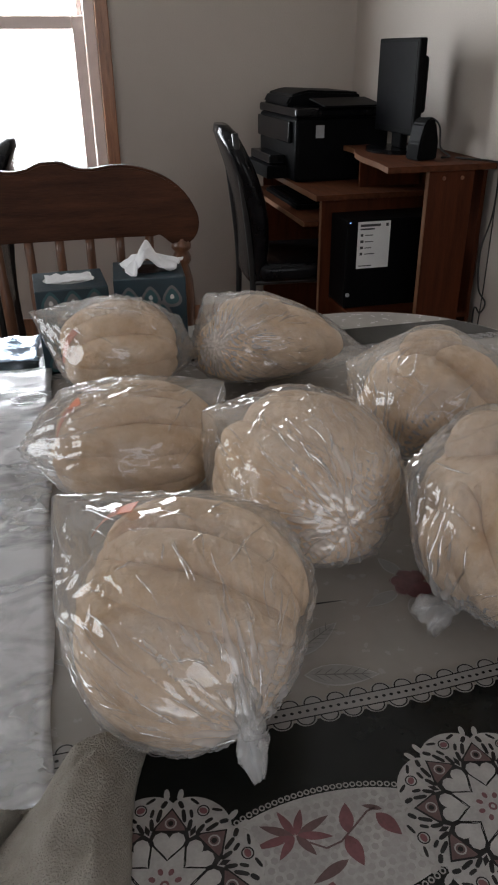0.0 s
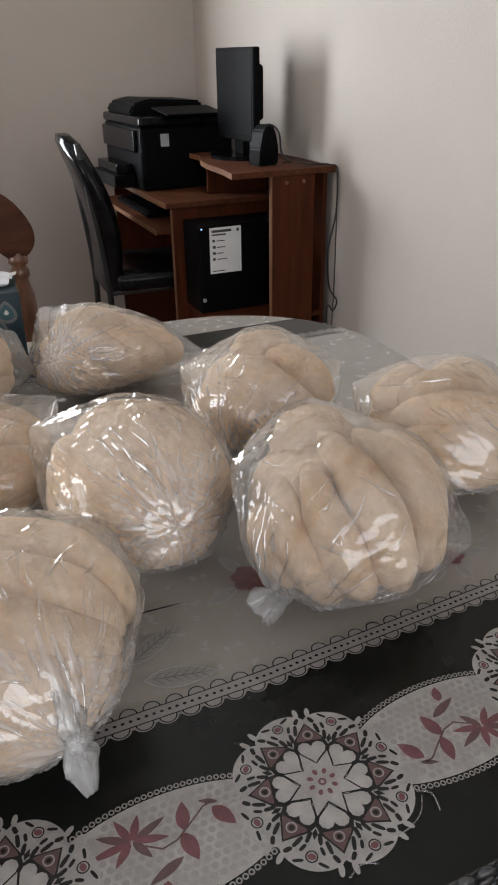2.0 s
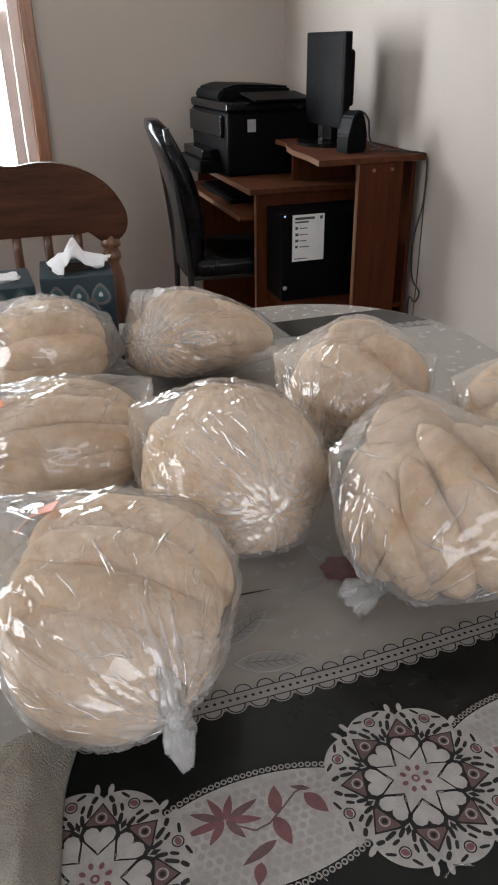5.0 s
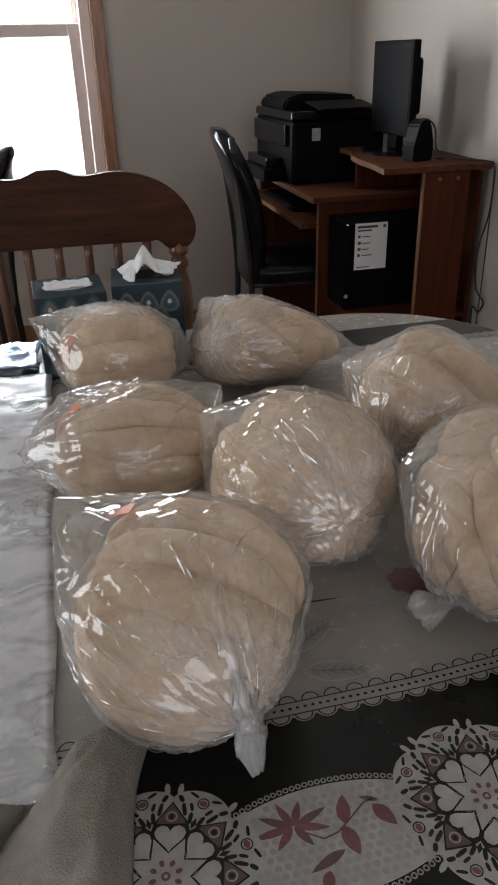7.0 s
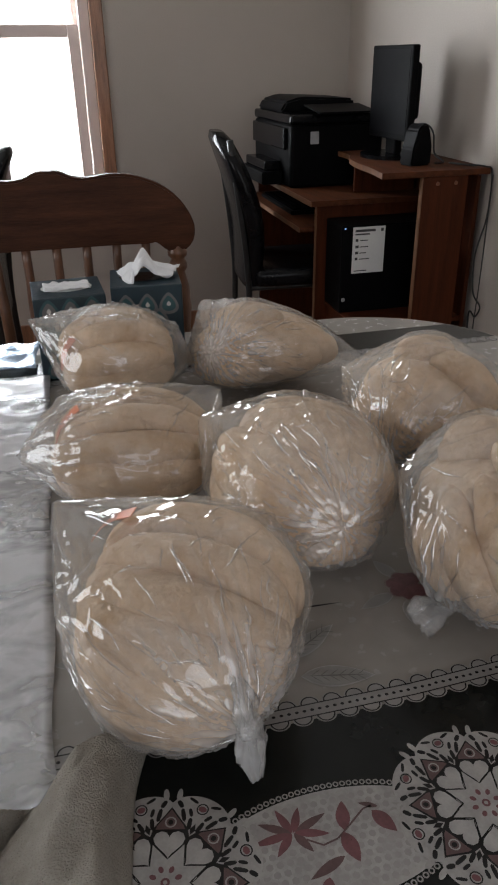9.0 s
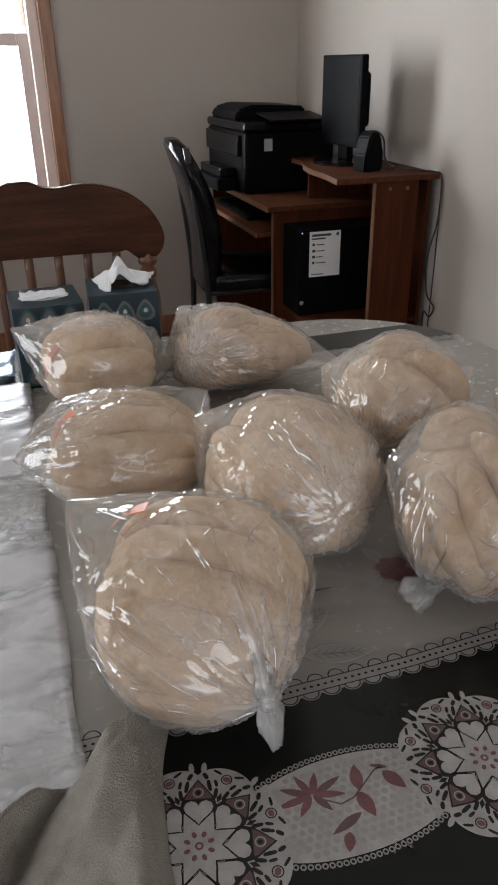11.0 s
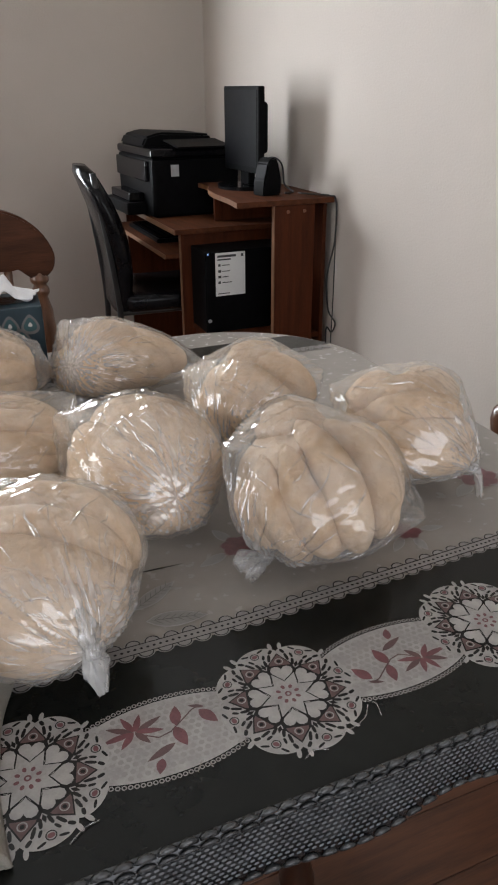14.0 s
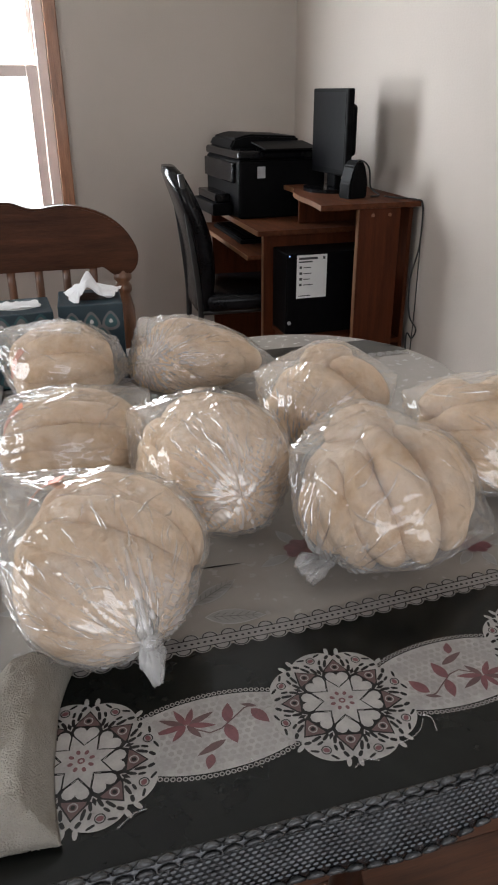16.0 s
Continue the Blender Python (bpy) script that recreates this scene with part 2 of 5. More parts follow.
def tube(bm, pts, radius, n=8):
    """A round tube along points; radius a number or one for each point."""
    pts = [Vector(p) for p in pts]
    radii = radius if isinstance(radius, (list, tuple)) else [radius] * len(pts)
    rings, side = [], None
    for i, p in enumerate(pts):
        d = (pts[min(i + 1, len(pts) - 1)] - pts[max(i - 1, 0)]).normalized()
        side = d.orthogonal().normalized() if side is None else (side - d * side.dot(d)).normalized()
        up = d.cross(side)
        rings.append([bm.verts.new(p + radii[i] * (side * math.cos(2 * math.pi * k / n) + up * math.sin(2 * math.pi * k / n))) for k in range(n)])
    for a, b in zip(rings, rings[1:]):
        for k in range(n):
            bm.faces.new((a[k], a[(k + 1) % n], b[(k + 1) % n], b[k]))
    bm.faces.new(rings[0][::-1])
    bm.faces.new(rings[-1])
    return bm


def smooth_path(pts, n=6):
    """Catmull-Rom through the points."""
    pts = [Vector(p) for p in pts]
    q = [pts[0], *pts, pts[-1]]
    out = []
    for i in range(1, len(q) - 2):
        a, b, c, d = q[i - 1 : i + 3]
        for k in range(n):
            t = k / n
            out.append(0.5 * (2 * b + (c - a) * t + (2 * a - 5 * b + 4 * c - d) * t * t + (3 * b - a - 3 * c + d) * t**3))
    return out + [pts[-1]]


def prism(bm, outline, depth, axis="y"):
    """A solid from an outline in x, z (axis y), y, z (axis x) or x, y (axis z), of that depth from 0."""
    def at(p, d):
        return {"y": (p[0], d, p[1]), "x": (d, p[0], p[1]), "z": (p[0], p[1], d)}[axis]
    a = [bm.verts.new(at(p, 0)) for p in outline]
    b = [bm.verts.new(at(p, depth)) for p in outline]
    n = len(outline)
    bm.faces.new(a)
    bm.faces.new(b[::-1])
    for i in range(n):
        bm.faces.new((a[(i + 1) % n], a[i], b[i], b[(i + 1) % n]))
    bmesh.ops.recalc_face_normals(bm, faces=bm.faces[:])
    return bm


def flat(bm, outline, z):
    f = bm.faces.new([bm.verts.new((x, y, z)) for x, y in outline])
    f.normal_update()
    if f.normal.z < 0:
        f.normal_flip()
    return f


def ellipse(cx, cy, a, b, turn=0.0, n=16):
    c, s = math.cos(turn), math.sin(turn)
    out = []
    for i in range(n):
        u, v = a * math.cos(2 * math.pi * i / n), b * math.sin(2 * math.pi * i / n)
        out.append((cx + u * c - v * s, cy + u * s + v * c))
    return out


def ring(bm, cx, cy, r0, r1, z, n=14, a0=0.0, a1=2 * math.pi):
    full = abs(a1 - a0 - 2 * math.pi) < 1e-6
    k = n if full else n + 1
    inner = [bm.verts.new((cx + r0 * math.cos(a0 + (a1 - a0) * i / n), cy + r0 * math.sin(a0 + (a1 - a0) * i / n), z)) for i in range(k)]
    outer = [bm.verts.new((cx + r1 * math.cos(a0 + (a1 - a0) * i / n), cy + r1 * math.sin(a0 + (a1 - a0) * i / n), z)) for i in range(k)]
    for i in range(n):
        j = (i + 1) % k
        bm.faces.new((inner[i], outer[i], outer[j], inner[j]))


# ---- room ----
WX, WY, LX, SY, CZ = 1.08, 3.15, -2.0, -2.2, 2.45


def structure(name, bm, mat, label, category):
    me = bpy.data.meshes.new(name)
    bm.to_mesh(me)
    bm.free()
    me.materials.append(mat)
    return tagged(new(name, me), label, category, kind="structure")


structure("wall_east", cuboid(WX, WX + 0.12, SY - 0.12, WY + 0.12, 0, CZ), M_WALL, "smooth off-white painted plaster wall behind the desk", "wall")


def wall_with_opening(name, a0, a1, o0, o1, z0, z1, axis, at0, at1, label):
    bm = bmesh.new()
    for u0, u1, w0, w1 in ((a0, o0, 0, CZ), (o1, a1, 0, CZ), (o0, o1, 0, z0), (o0, o1, z1, CZ)):
        if axis == "x":
            box(bm, u0, u1, at0, at1, w0, w1)
        else:
            box(bm, at0, at1, u0, u1, w0, w1)
    bmesh.ops.remove_doubles(bm, verts=bm.verts[:], dist=0.0001)
    return structure(name, bm, M_WALL, label, "wall")


wall_with_opening("wall_north", LX - 0.12, WX, -0.97, -0.02, 0.62, 1.95, "x", WY, WY + 0.12, "off-white painted wall with a wood-trimmed window")
# unseen wall; its window is assumed, an opening for the front fill
wall_with_opening("wall_south", LX, WX, -1.5, 0.9, 0.65, 2.25, "x", SY - 0.12, SY, "unseen off-white painted wall with an assumed wide window behind the table")
# west wall, out of view; opening added for the side fill
bm = bmesh.new()
for y0, y1, z0, z1 in ((SY - 0.12, 0.3, 0, CZ), (0.3, 1.2, 0, 0.75), (0.3, 1.2, 1.95, CZ), (1.2, WY, 0, CZ)):
    box(bm, LX - 0.12, LX, y0, y1, z0, z1)
bmesh.ops.remove_doubles(bm, verts=bm.verts[:], dist=0.0001)
structure("wall_west", bm, M_WALL, "unseen off-white painted wall with an assumed side window", "wall")
structure("ceiling", cuboid(LX - 0.12, WX + 0.12, SY - 0.12, WY + 0.12, CZ, CZ + 0.1), M_CEIL, "plain white painted ceiling", "ceiling")
structure("ground", cuboid(-60, 60, -60, 60, -0.5, -0.12), M_CEIL, "pale ground outside the house", "ground")
structure("backdrop", cuboid(-6, 3, 6.0, 6.05, -1, 5), M_OUT, "overexposed white daylight outside the window", "backdrop")
# glowing sheet added beyond the assumed side window
structure("backdrop_side", cuboid(-6.05, -6.0, -1, 5, -1, 5), M_OUT, "glowing white sheet added outside the assumed side window", "backdrop")
bm = cuboid(LX, -0.03 + 1.11, WY - 0.012, WY - 0.0005, 0, 0.09, bevel=0.003)
structure("baseboard", bm, M_CASING, "brown stained wooden baseboard along the wall", "baseboard")
bm = cuboid(WX - 0.012, WX - 0.0005, SY, WY - 0.013, 0, 0.09, bevel=0.003)
structure("baseboard_east", bm, M_CASING, "brown stained wooden baseboard along the wall", "baseboard")

win = thing("window_1", "white vinyl sash window with brown wooden casing", "window", kind="structure")
part("casing", cuboid(-0.02, 0.032, WY - 0.02, WY - 0.0005, 0.57, 2.0, bevel=0.004), M_CASING, win, "brown stained wooden casing")
part("casing", cuboid(-1.022, -0.97, WY - 0.02, WY - 0.0005, 0.57, 2.0, bevel=0.004), M_CASING, win, "brown stained wooden casing")
part("head_casing", cuboid(-1.04, 0.05, WY - 0.022, WY - 0.0005, 2.001, 2.06, bevel=0.004), M_CASING, win, "brown stained wooden casing")
part("window_sill", cuboid(-1.06, 0.07, WY - 0.06, WY - 0.0005, 0.54, 0.569, bevel=0.006), M_CASING, win, "brown stained wooden sill")
for x0, x1 in ((-0.064, -0.021), (-0.969, -0.926)):
    part("window_frame", cuboid(x0, x1, WY + 0.002, WY + 0.10, 0.621, 1.949, bevel=0.003), M_VINYL, win)
part("window_frame", cuboid(-0.925, -0.065, WY + 0.002, WY + 0.10, 0.621, 0.66, bevel=0.003), M_VINYL, win)
part("window_frame", cuboid(-0.925, -0.065, WY + 0.002, WY + 0.10, 1.91, 1.949, bevel=0.003), M_VINYL, win)
sash = part("lower_sash", cuboid(-0.112, -0.066, WY + 0.02, WY + 0.06, 0.662, 1.30, bevel=0.004), M_VINYL, win)
part("stile", cuboid(-0.924, -0.878, WY + 0.02, WY + 0.06, 0.662, 1.30, bevel=0.004), M_VINYL, sash)
part("meeting_rail", cuboid(-0.877, -0.113, WY + 0.02, WY + 0.06, 1.252, 1.30, bevel=0.004), M_VINYL, sash)
part("bottom_rail", cuboid(-0.877, -0.113, WY + 0.02, WY + 0.06, 0.662, 0.71, bevel=0.004), M_VINYL, sash)
up = part("upper_sash", cuboid(-0.086, -0.066, WY + 0.062, WY + 0.09, 1.28, 1.908, bevel=0.003), M_VINYL, win)
part("stile", cuboid(-0.924, -0.904, WY + 0.062, WY + 0.09, 1.28, 1.908, bevel=0.003), M_VINYL, up)

# frame of the assumed side window, added with the side fill
w = thing("assumed_window_2", "white vinyl window, unseen and assumed, in the side wall", "window", kind="structure")
for a0, a1, b0, b1 in ((0.301, 0.35, 0.751, 1.949), (1.15, 1.199, 0.751, 1.949), (0.351, 1.149, 0.751, 0.80), (0.351, 1.149, 1.90, 1.949)):
    part("window_frame", cuboid(LX - 0.09, LX - 0.03, a0, a1, b0, b1, bevel=0.004), M_VINYL, w)
# assumed window round the front fill, out of view
w = thing("assumed_window_3", "wide white vinyl window, unseen and assumed, behind the table", "window", kind="structure")
for a0, a1, b0, b1 in ((-1.499, -1.45, 0.651, 2.249), (0.85, 0.899, 0.651, 2.249), (-1.449, 0.849, 0.651, 0.70), (-1.449, 0.849, 2.20, 2.249)):
    part("window_frame", cuboid(a0, a1, SY - 0.09, SY - 0.03, b0, b1, bevel=0.004), M_VINYL, w)


from mathutils.bvhtree import BVHTree

# ---- table ----
TZ, TX0, TX1, TY0, TY1 = 0.75, -1.15, 0.49, -0.085, 0.955


def rounded_rect(x0, x1, y0, y1, r, n=14):
    out = []
    for cx, cy, a in ((x1 - r, y1 - r, 0), (x0 + r, y1 - r, 90), (x0 + r, y0 + r, 180), (x1 - r, y0 + r, 270)):
        out += [(cx + r * math.cos(radians(a + 90 * i / n)), cy + r * math.sin(radians(a + 90 * i / n))) for i in range(n + 1)]
    return out


table = thing("dining_table", "dark wooden dining table under a patterned cloth", "table", pose(-0.33, 0.43, 0))
TC = Vector((-0.33, 0.43, 0))
bm = bmesh.new()
prism(bm, [(x - TC.x, y - TC.y) for x, y in rounded_rect(TX0 + 0.004, TX1 - 0.004, TY0 + 0.004, TY1 - 0.004, 0.26)], 0.03, "z")
bmesh.ops.translate(bm, verts=bm.verts[:], vec=(0, 0, TZ - 0.033))
part("tabletop", bm, M_TABLE, table)
for sx in (-1, 1):
    for sy in (-1, 1):
        bm = bmesh.new()
        lathe(bm, [(0.028, 0), (0.03, 0.02), (0.022, 0.06), (0.034, 0.2), (0.026, 0.4), (0.036, 0.46), (0.036, 0.715)], 16, Matrix.Translation((sx * 0.5, sy * 0.22 + 0.08, 0)))
        part("leg", bm, M_TABLE, table, smooth=True)
for sy in (-1, 1):
    part("apron", cuboid(-0.5, 0.5, sy * 0.22 + 0.07, sy * 0.22 + 0.09, 0.63, 0.716), M_TABLE, table)

# ---- printed tablecloth ----
M_LEAF = material("print_leaf_grey", (0.27, 0.26, 0.245), 0.3, var=0.08, scale=40, spec=0.4)
M_VEIN = material("print_vein_grey", (0.13, 0.12, 0.115), 0.3, var=0.1, scale=40, spec=0.4)
cloth = thing("tablecloth", "grey and black vinyl tablecloth with printed lace and roses", "tablecloth", pose(0, 0, TZ))
bm = bmesh.new()
prism(bm, rounded_rect(TX0, TX1, TY0, TY1, 0.264, 20), -0.0028, "z")
field = part("cloth", bm, M_CLOTH, cloth, "satin grey vinyl field")
L1, L2, L3, L4, L5 = 0.0004, 0.0007, 0.0010, 0.0013, 0.0016
P1, P2, P3 = 0.00050, 0.00060, 0.00072
BX0, BX1 = -0.95, 0.478


def band(name, y0, y1):
    bm = bmesh.new()
    def half(y):
        r = 0.262
        d = max(0.0, r - max(0.0, y - TY0 - 0.002), r - (TY1 - 0.002 - y))
        return r - math.sqrt(max(0, r * r - min(d, r) ** 2))
    ys = [y0 + (y1 - y0) * i / 10 for i in range(11)]
    if y1 < 0.2:
        ys[-1] = y1 + 0.02
    right = [(TX1 - 0.002 - half(y), y) for y in ys]
    left = [(TX0 + 0.002 + half(y), y) for y in ys[::-1]]
    if y1 < 0.2:
        left = [(0.0, y1)] + [(-0.9 - 0.02 * k, q[1]) if k == 0 else q for k, q in enumerate(left)]
        left[1] = (left[1][0], y1)
    flat(bm, right + left, L1)
    return part(name, bm, M_BAND, cloth, "glossy black printed band")


BAND = band("dark_band", TY0 - 0.002, 0.093)
band("dark_band", 0.79, 0.868)


def lean_of(x):
    """The print drifts away from the table's edge towards one end."""
    return 0.05 * max(0.0, x)


def lace_border(y0, x0, x1, leaning):
    """A straight strip with dots and a row of scallops on both sides."""
    bm, lines = bmesh.new(), bmesh.new()
    pitch = 0.0176
    n = int((x1 - x0) / pitch)
    for i in range(n):
        xa, xb = x0 + i * pitch, x0 + (i + 1) * pitch
        ya, yb = (y0 + leaning * lean_of(xa), y0 + leaning * lean_of(xb))
        flat(bm, [(xa, ya - 0.0052), (xb, yb - 0.0052), (xb, yb + 0.0052), (xa, ya + 0.0052)], L2)
        cx, y = (xa + xb) / 2, (ya + yb) / 2
        for s in (-1, 1):
            flat(lines, [(xa, ya + s * 0.0050), (xb, yb + s * 0.0050), (xb, yb + s * 0.0060), (xa, ya + s * 0.0060)], L3)
            off = 0 if s > 0 else pitch / 2
            flat(bm, [(cx + off + 0.0082 * math.cos(math.pi * k / 8), y + s * (0.0058 + 0.0072 * math.sin(math.pi * k / 8))) for k in range(9)], L2)
            a0 = 0 if s > 0 else math.pi
            ring(lines, cx + off, y + s * 0.0054, 0.0060, 0.0070, L3, 10, a0, a0 + math.pi)
        for k in (0, 1, 2):
            flat(lines, ellipse(cx + (k - 1) * pitch / 3, y, 0.0015, 0.0013, n=7), L3)
    strip = part("lace_border", bm, M_PGREY, cloth, "printed grey lace edging")
    part("lace_line", lines, M_PDARK, strip, "dark printed outlines")["kind"] = "stuff"


lace_border(0.101, -0.62, 0.48, 1)
lace_border(0.779, -0.6, 0.47, 0)


def heart(r0, r1, w, a):
    """A heart from its point at r0 to its lobes at r1, along the direction a."""
    out = []
    for k in range(20):
        t = 2 * math.pi * k / 20
        hx = 16 * math.sin(t) ** 3 / 17.0
        hy = (13 * math.cos(t) - 5 * math.cos(2 * t) - 2 * math.cos(3 * t) - math.cos(4 * t) + 17) / 29.5
        r, s = r0 + (r1 - r0) * hy, w * hx
        out.append((r * math.cos(a) - s * math.sin(a), r * math.sin(a) + s * math.cos(a)))
    return out


def polar(a, *rows):
    """Outline points from (radius, sideways) rows along the direction a."""
    return [(r * math.cos(a) - s * math.sin(a), r * math.sin(a) + s * math.cos(a)) for r, s in rows]


R = 0.0605
TURN = 0.16


def doily_stock():
    """Meshes of one round lace doily print: lace, its openings, and single points, hearts, beads and a star, each along +x."""
    tip = {n: bmesh.new() for n in ("lace", "lace_opening", "point", "point_fill", "eye", "heart_outline", "heart", "bead", "star_outline", "star", "dot", "ring")}
    pts = []
    for i in range(160):
        th = 2 * math.pi * i / 160
        r = R * (0.86 + 0.125 * abs(math.cos(4 * (th - TURN))) ** 0.55)
        pts.append((r * math.cos(th), r * math.sin(th)))
    flat(tip["lace"], pts, L3)
    for i in range(8):
        lobe, a8 = TURN + i * math.pi / 4, TURN + (i + 0.5) * math.pi / 4
        for s in (-0.075, 0.075):
            flat(tip["lace"], ellipse(0.965 * R * math.cos(a8 + s), 0.965 * R * math.sin(a8 + s), 0.075 * R, 0.032 * R, a8 + s * 1.5, 10), L3 + 0.0001)
        for s in (-1, 1):
            for r, off, ln, wd, tilt in ((0.650, 5.2, 0.070, 0.024, 8), (0.735, 12.6, 0.080, 0.024, 20), (0.855, 16.6, 0.050, 0.026, 36), (0.775, 7.4, 0.050, 0.020, 26), (0.918, 8.0, 0.060, 0.018, 68)):
                a = lobe + s * radians(off)
                c, k = math.cos(a + s * radians(tilt)), math.sin(a + s * radians(tilt))
                slot = [(ln * R * u, wd * R * v) for u, v in ((-1, 0), (-0.75, 0.8), (0, 1), (0.75, 0.8), (1, 0), (0.75, -0.8), (0, -1), (-0.75, -0.8))]
                flat(tip["lace_opening"], [(r * R * math.cos(a) + u * c - v * k, r * R * math.sin(a) + u * k + v * c) for u, v in slot], L4)
        ring(tip["lace"], 0.635 * R * math.cos(a8), 0.635 * R * math.sin(a8), 0.046 * R, 0.062 * R, L5 + 0.0004, 12)
        flat(tip["lace_opening"], polar(lobe, (0.54 * R, 0), (0.60 * R, 0.030 * R), (0.67 * R, 0), (0.60 * R, -0.030 * R)), L4)
        ring(tip["lace_opening"], 0.845 * R * math.cos(lobe), 0.845 * R * math.sin(lobe), 0.052 * R, 0.066 * R, L4, 12)
    flat(tip["bead"], ellipse(0.845 * R, 0, 0.034 * R, 0.046 * R, 0, 10), L4)
    flat(tip["point"], polar(0, (0.30 * R, -0.11 * R), (0.46 * R, -0.205 * R), (0.58 * R, -0.175 * R), (0.815 * R, 0), (0.58 * R, 0.175 * R), (0.46 * R, 0.205 * R), (0.30 * R, 0.11 * R)), L4)
    flat(tip["point_fill"], polar(0, (0.56 * R, -0.150 * R), (0.60 * R, -0.138 * R), (0.785 * R, 0), (0.60 * R, 0.138 * R), (0.56 * R, 0.150 * R)), L5)
    ring(tip["point_fill"], 0.635 * R, 0, 0.040 * R, 0.056 * R, L5 + 0.0003, 12)
    flat(tip["eye"], ellipse(0.635 * R, 0, 0.030 * R, 0.028 * R, 0, 8), L5 + 0.0003)
    flat(tip["heart_outline"], heart(0.225 * R, 0.560 * R, 0.190 * R, 0), L5)
    flat(tip["heart"], heart(0.245 * R, 0.542 * R, 0.172 * R, 0), L5 + 0.0003)
    for name, cut, z in (("star_outline", 0.0, L5 + 0.0005), ("star", 0.013, L5 + 0.0008)):
        flat(tip[name], [(((0.43 if i % 2 == 0 else 0.245) - cut) * R * math.cos(TURN + i * math.pi / 8), ((0.43 if i % 2 == 0 else 0.245) - cut) * R * math.sin(TURN + i * math.pi / 8)) for i in range(16)], z)
    flat(tip["dot"], ellipse(0.135 * R, 0, 0.036 * R, 0.026 * R, 0, 10), L5 + 0.0011)
    ring(tip["ring"], 0, 0, 0.022 * R, 0.046 * R, L5 + 0.0011, 12)
    mats = {"lace": M_PWHITE, "lace_opening": M_PDARK, "point": M_PDARK, "point_fill": M_PROSE, "eye": M_PDARK, "heart_outline": M_PDARK, "heart": M_PWHITE, "bead": M_PMAROON,
            "star_outline": M_PDARK, "star": M_PWHITE, "dot": M_PMAROON, "ring": M_PMAROON}
    out = {}
    for name, bm in tip.items():
        out[name] = bpy.data.meshes.new(name)
        bm.to_mesh(out[name])
        bm.free()
        out[name].materials.append(mats[name])
    return out


DOILY = doily_stock()


def lay_doily(x, y, turn):
    first = new("doily", DOILY["lace"])
    first.parent, first["label"] = cloth, "printed white lace doily"
    first.matrix_local = pose(x, y, 0, 0, 0, turn)
    for name in ("lace_opening", "star_outline", "star", "ring"):
        ob = new(name, DOILY[name])
        ob.parent = first
        if name == "lace_opening":
            ob["kind"] = "stuff"
    for i in range(8):
        for name, half in (("point", 0.5), ("point_fill", 0.5), ("eye", 0.5), ("heart_outline", 0.5), ("heart", 0.5), ("bead", 0.0), ("dot", 0.0)):
            ob = new(name, DOILY[name])
            ob.parent = first
            ob.matrix_local = pose(0, 0, 0, 0, 0, math.degrees(TURN + (i + half) * math.pi / 4))


for k in range(-3, 3):
    lay_doily(0.206 * k, lean_of(0.206 * k), 0)


def leaf_shape(cx, cy, length, width, turn):
    out = []
    for k in range(16):
        t = k / 16
        u = t * 2 if t < 0.5 else 2 - t * 2
        s = 1 if t < 0.5 else -1
        x, y = length * (u - 0.5), s * width / 2 * math.sin(math.pi * u) ** 0.8 * (1.15 - 0.5 * u)
        out.append((cx + x * math.cos(turn) - y * math.sin(turn), cy + x * math.sin(turn) + y * math.cos(turn)))
    return out


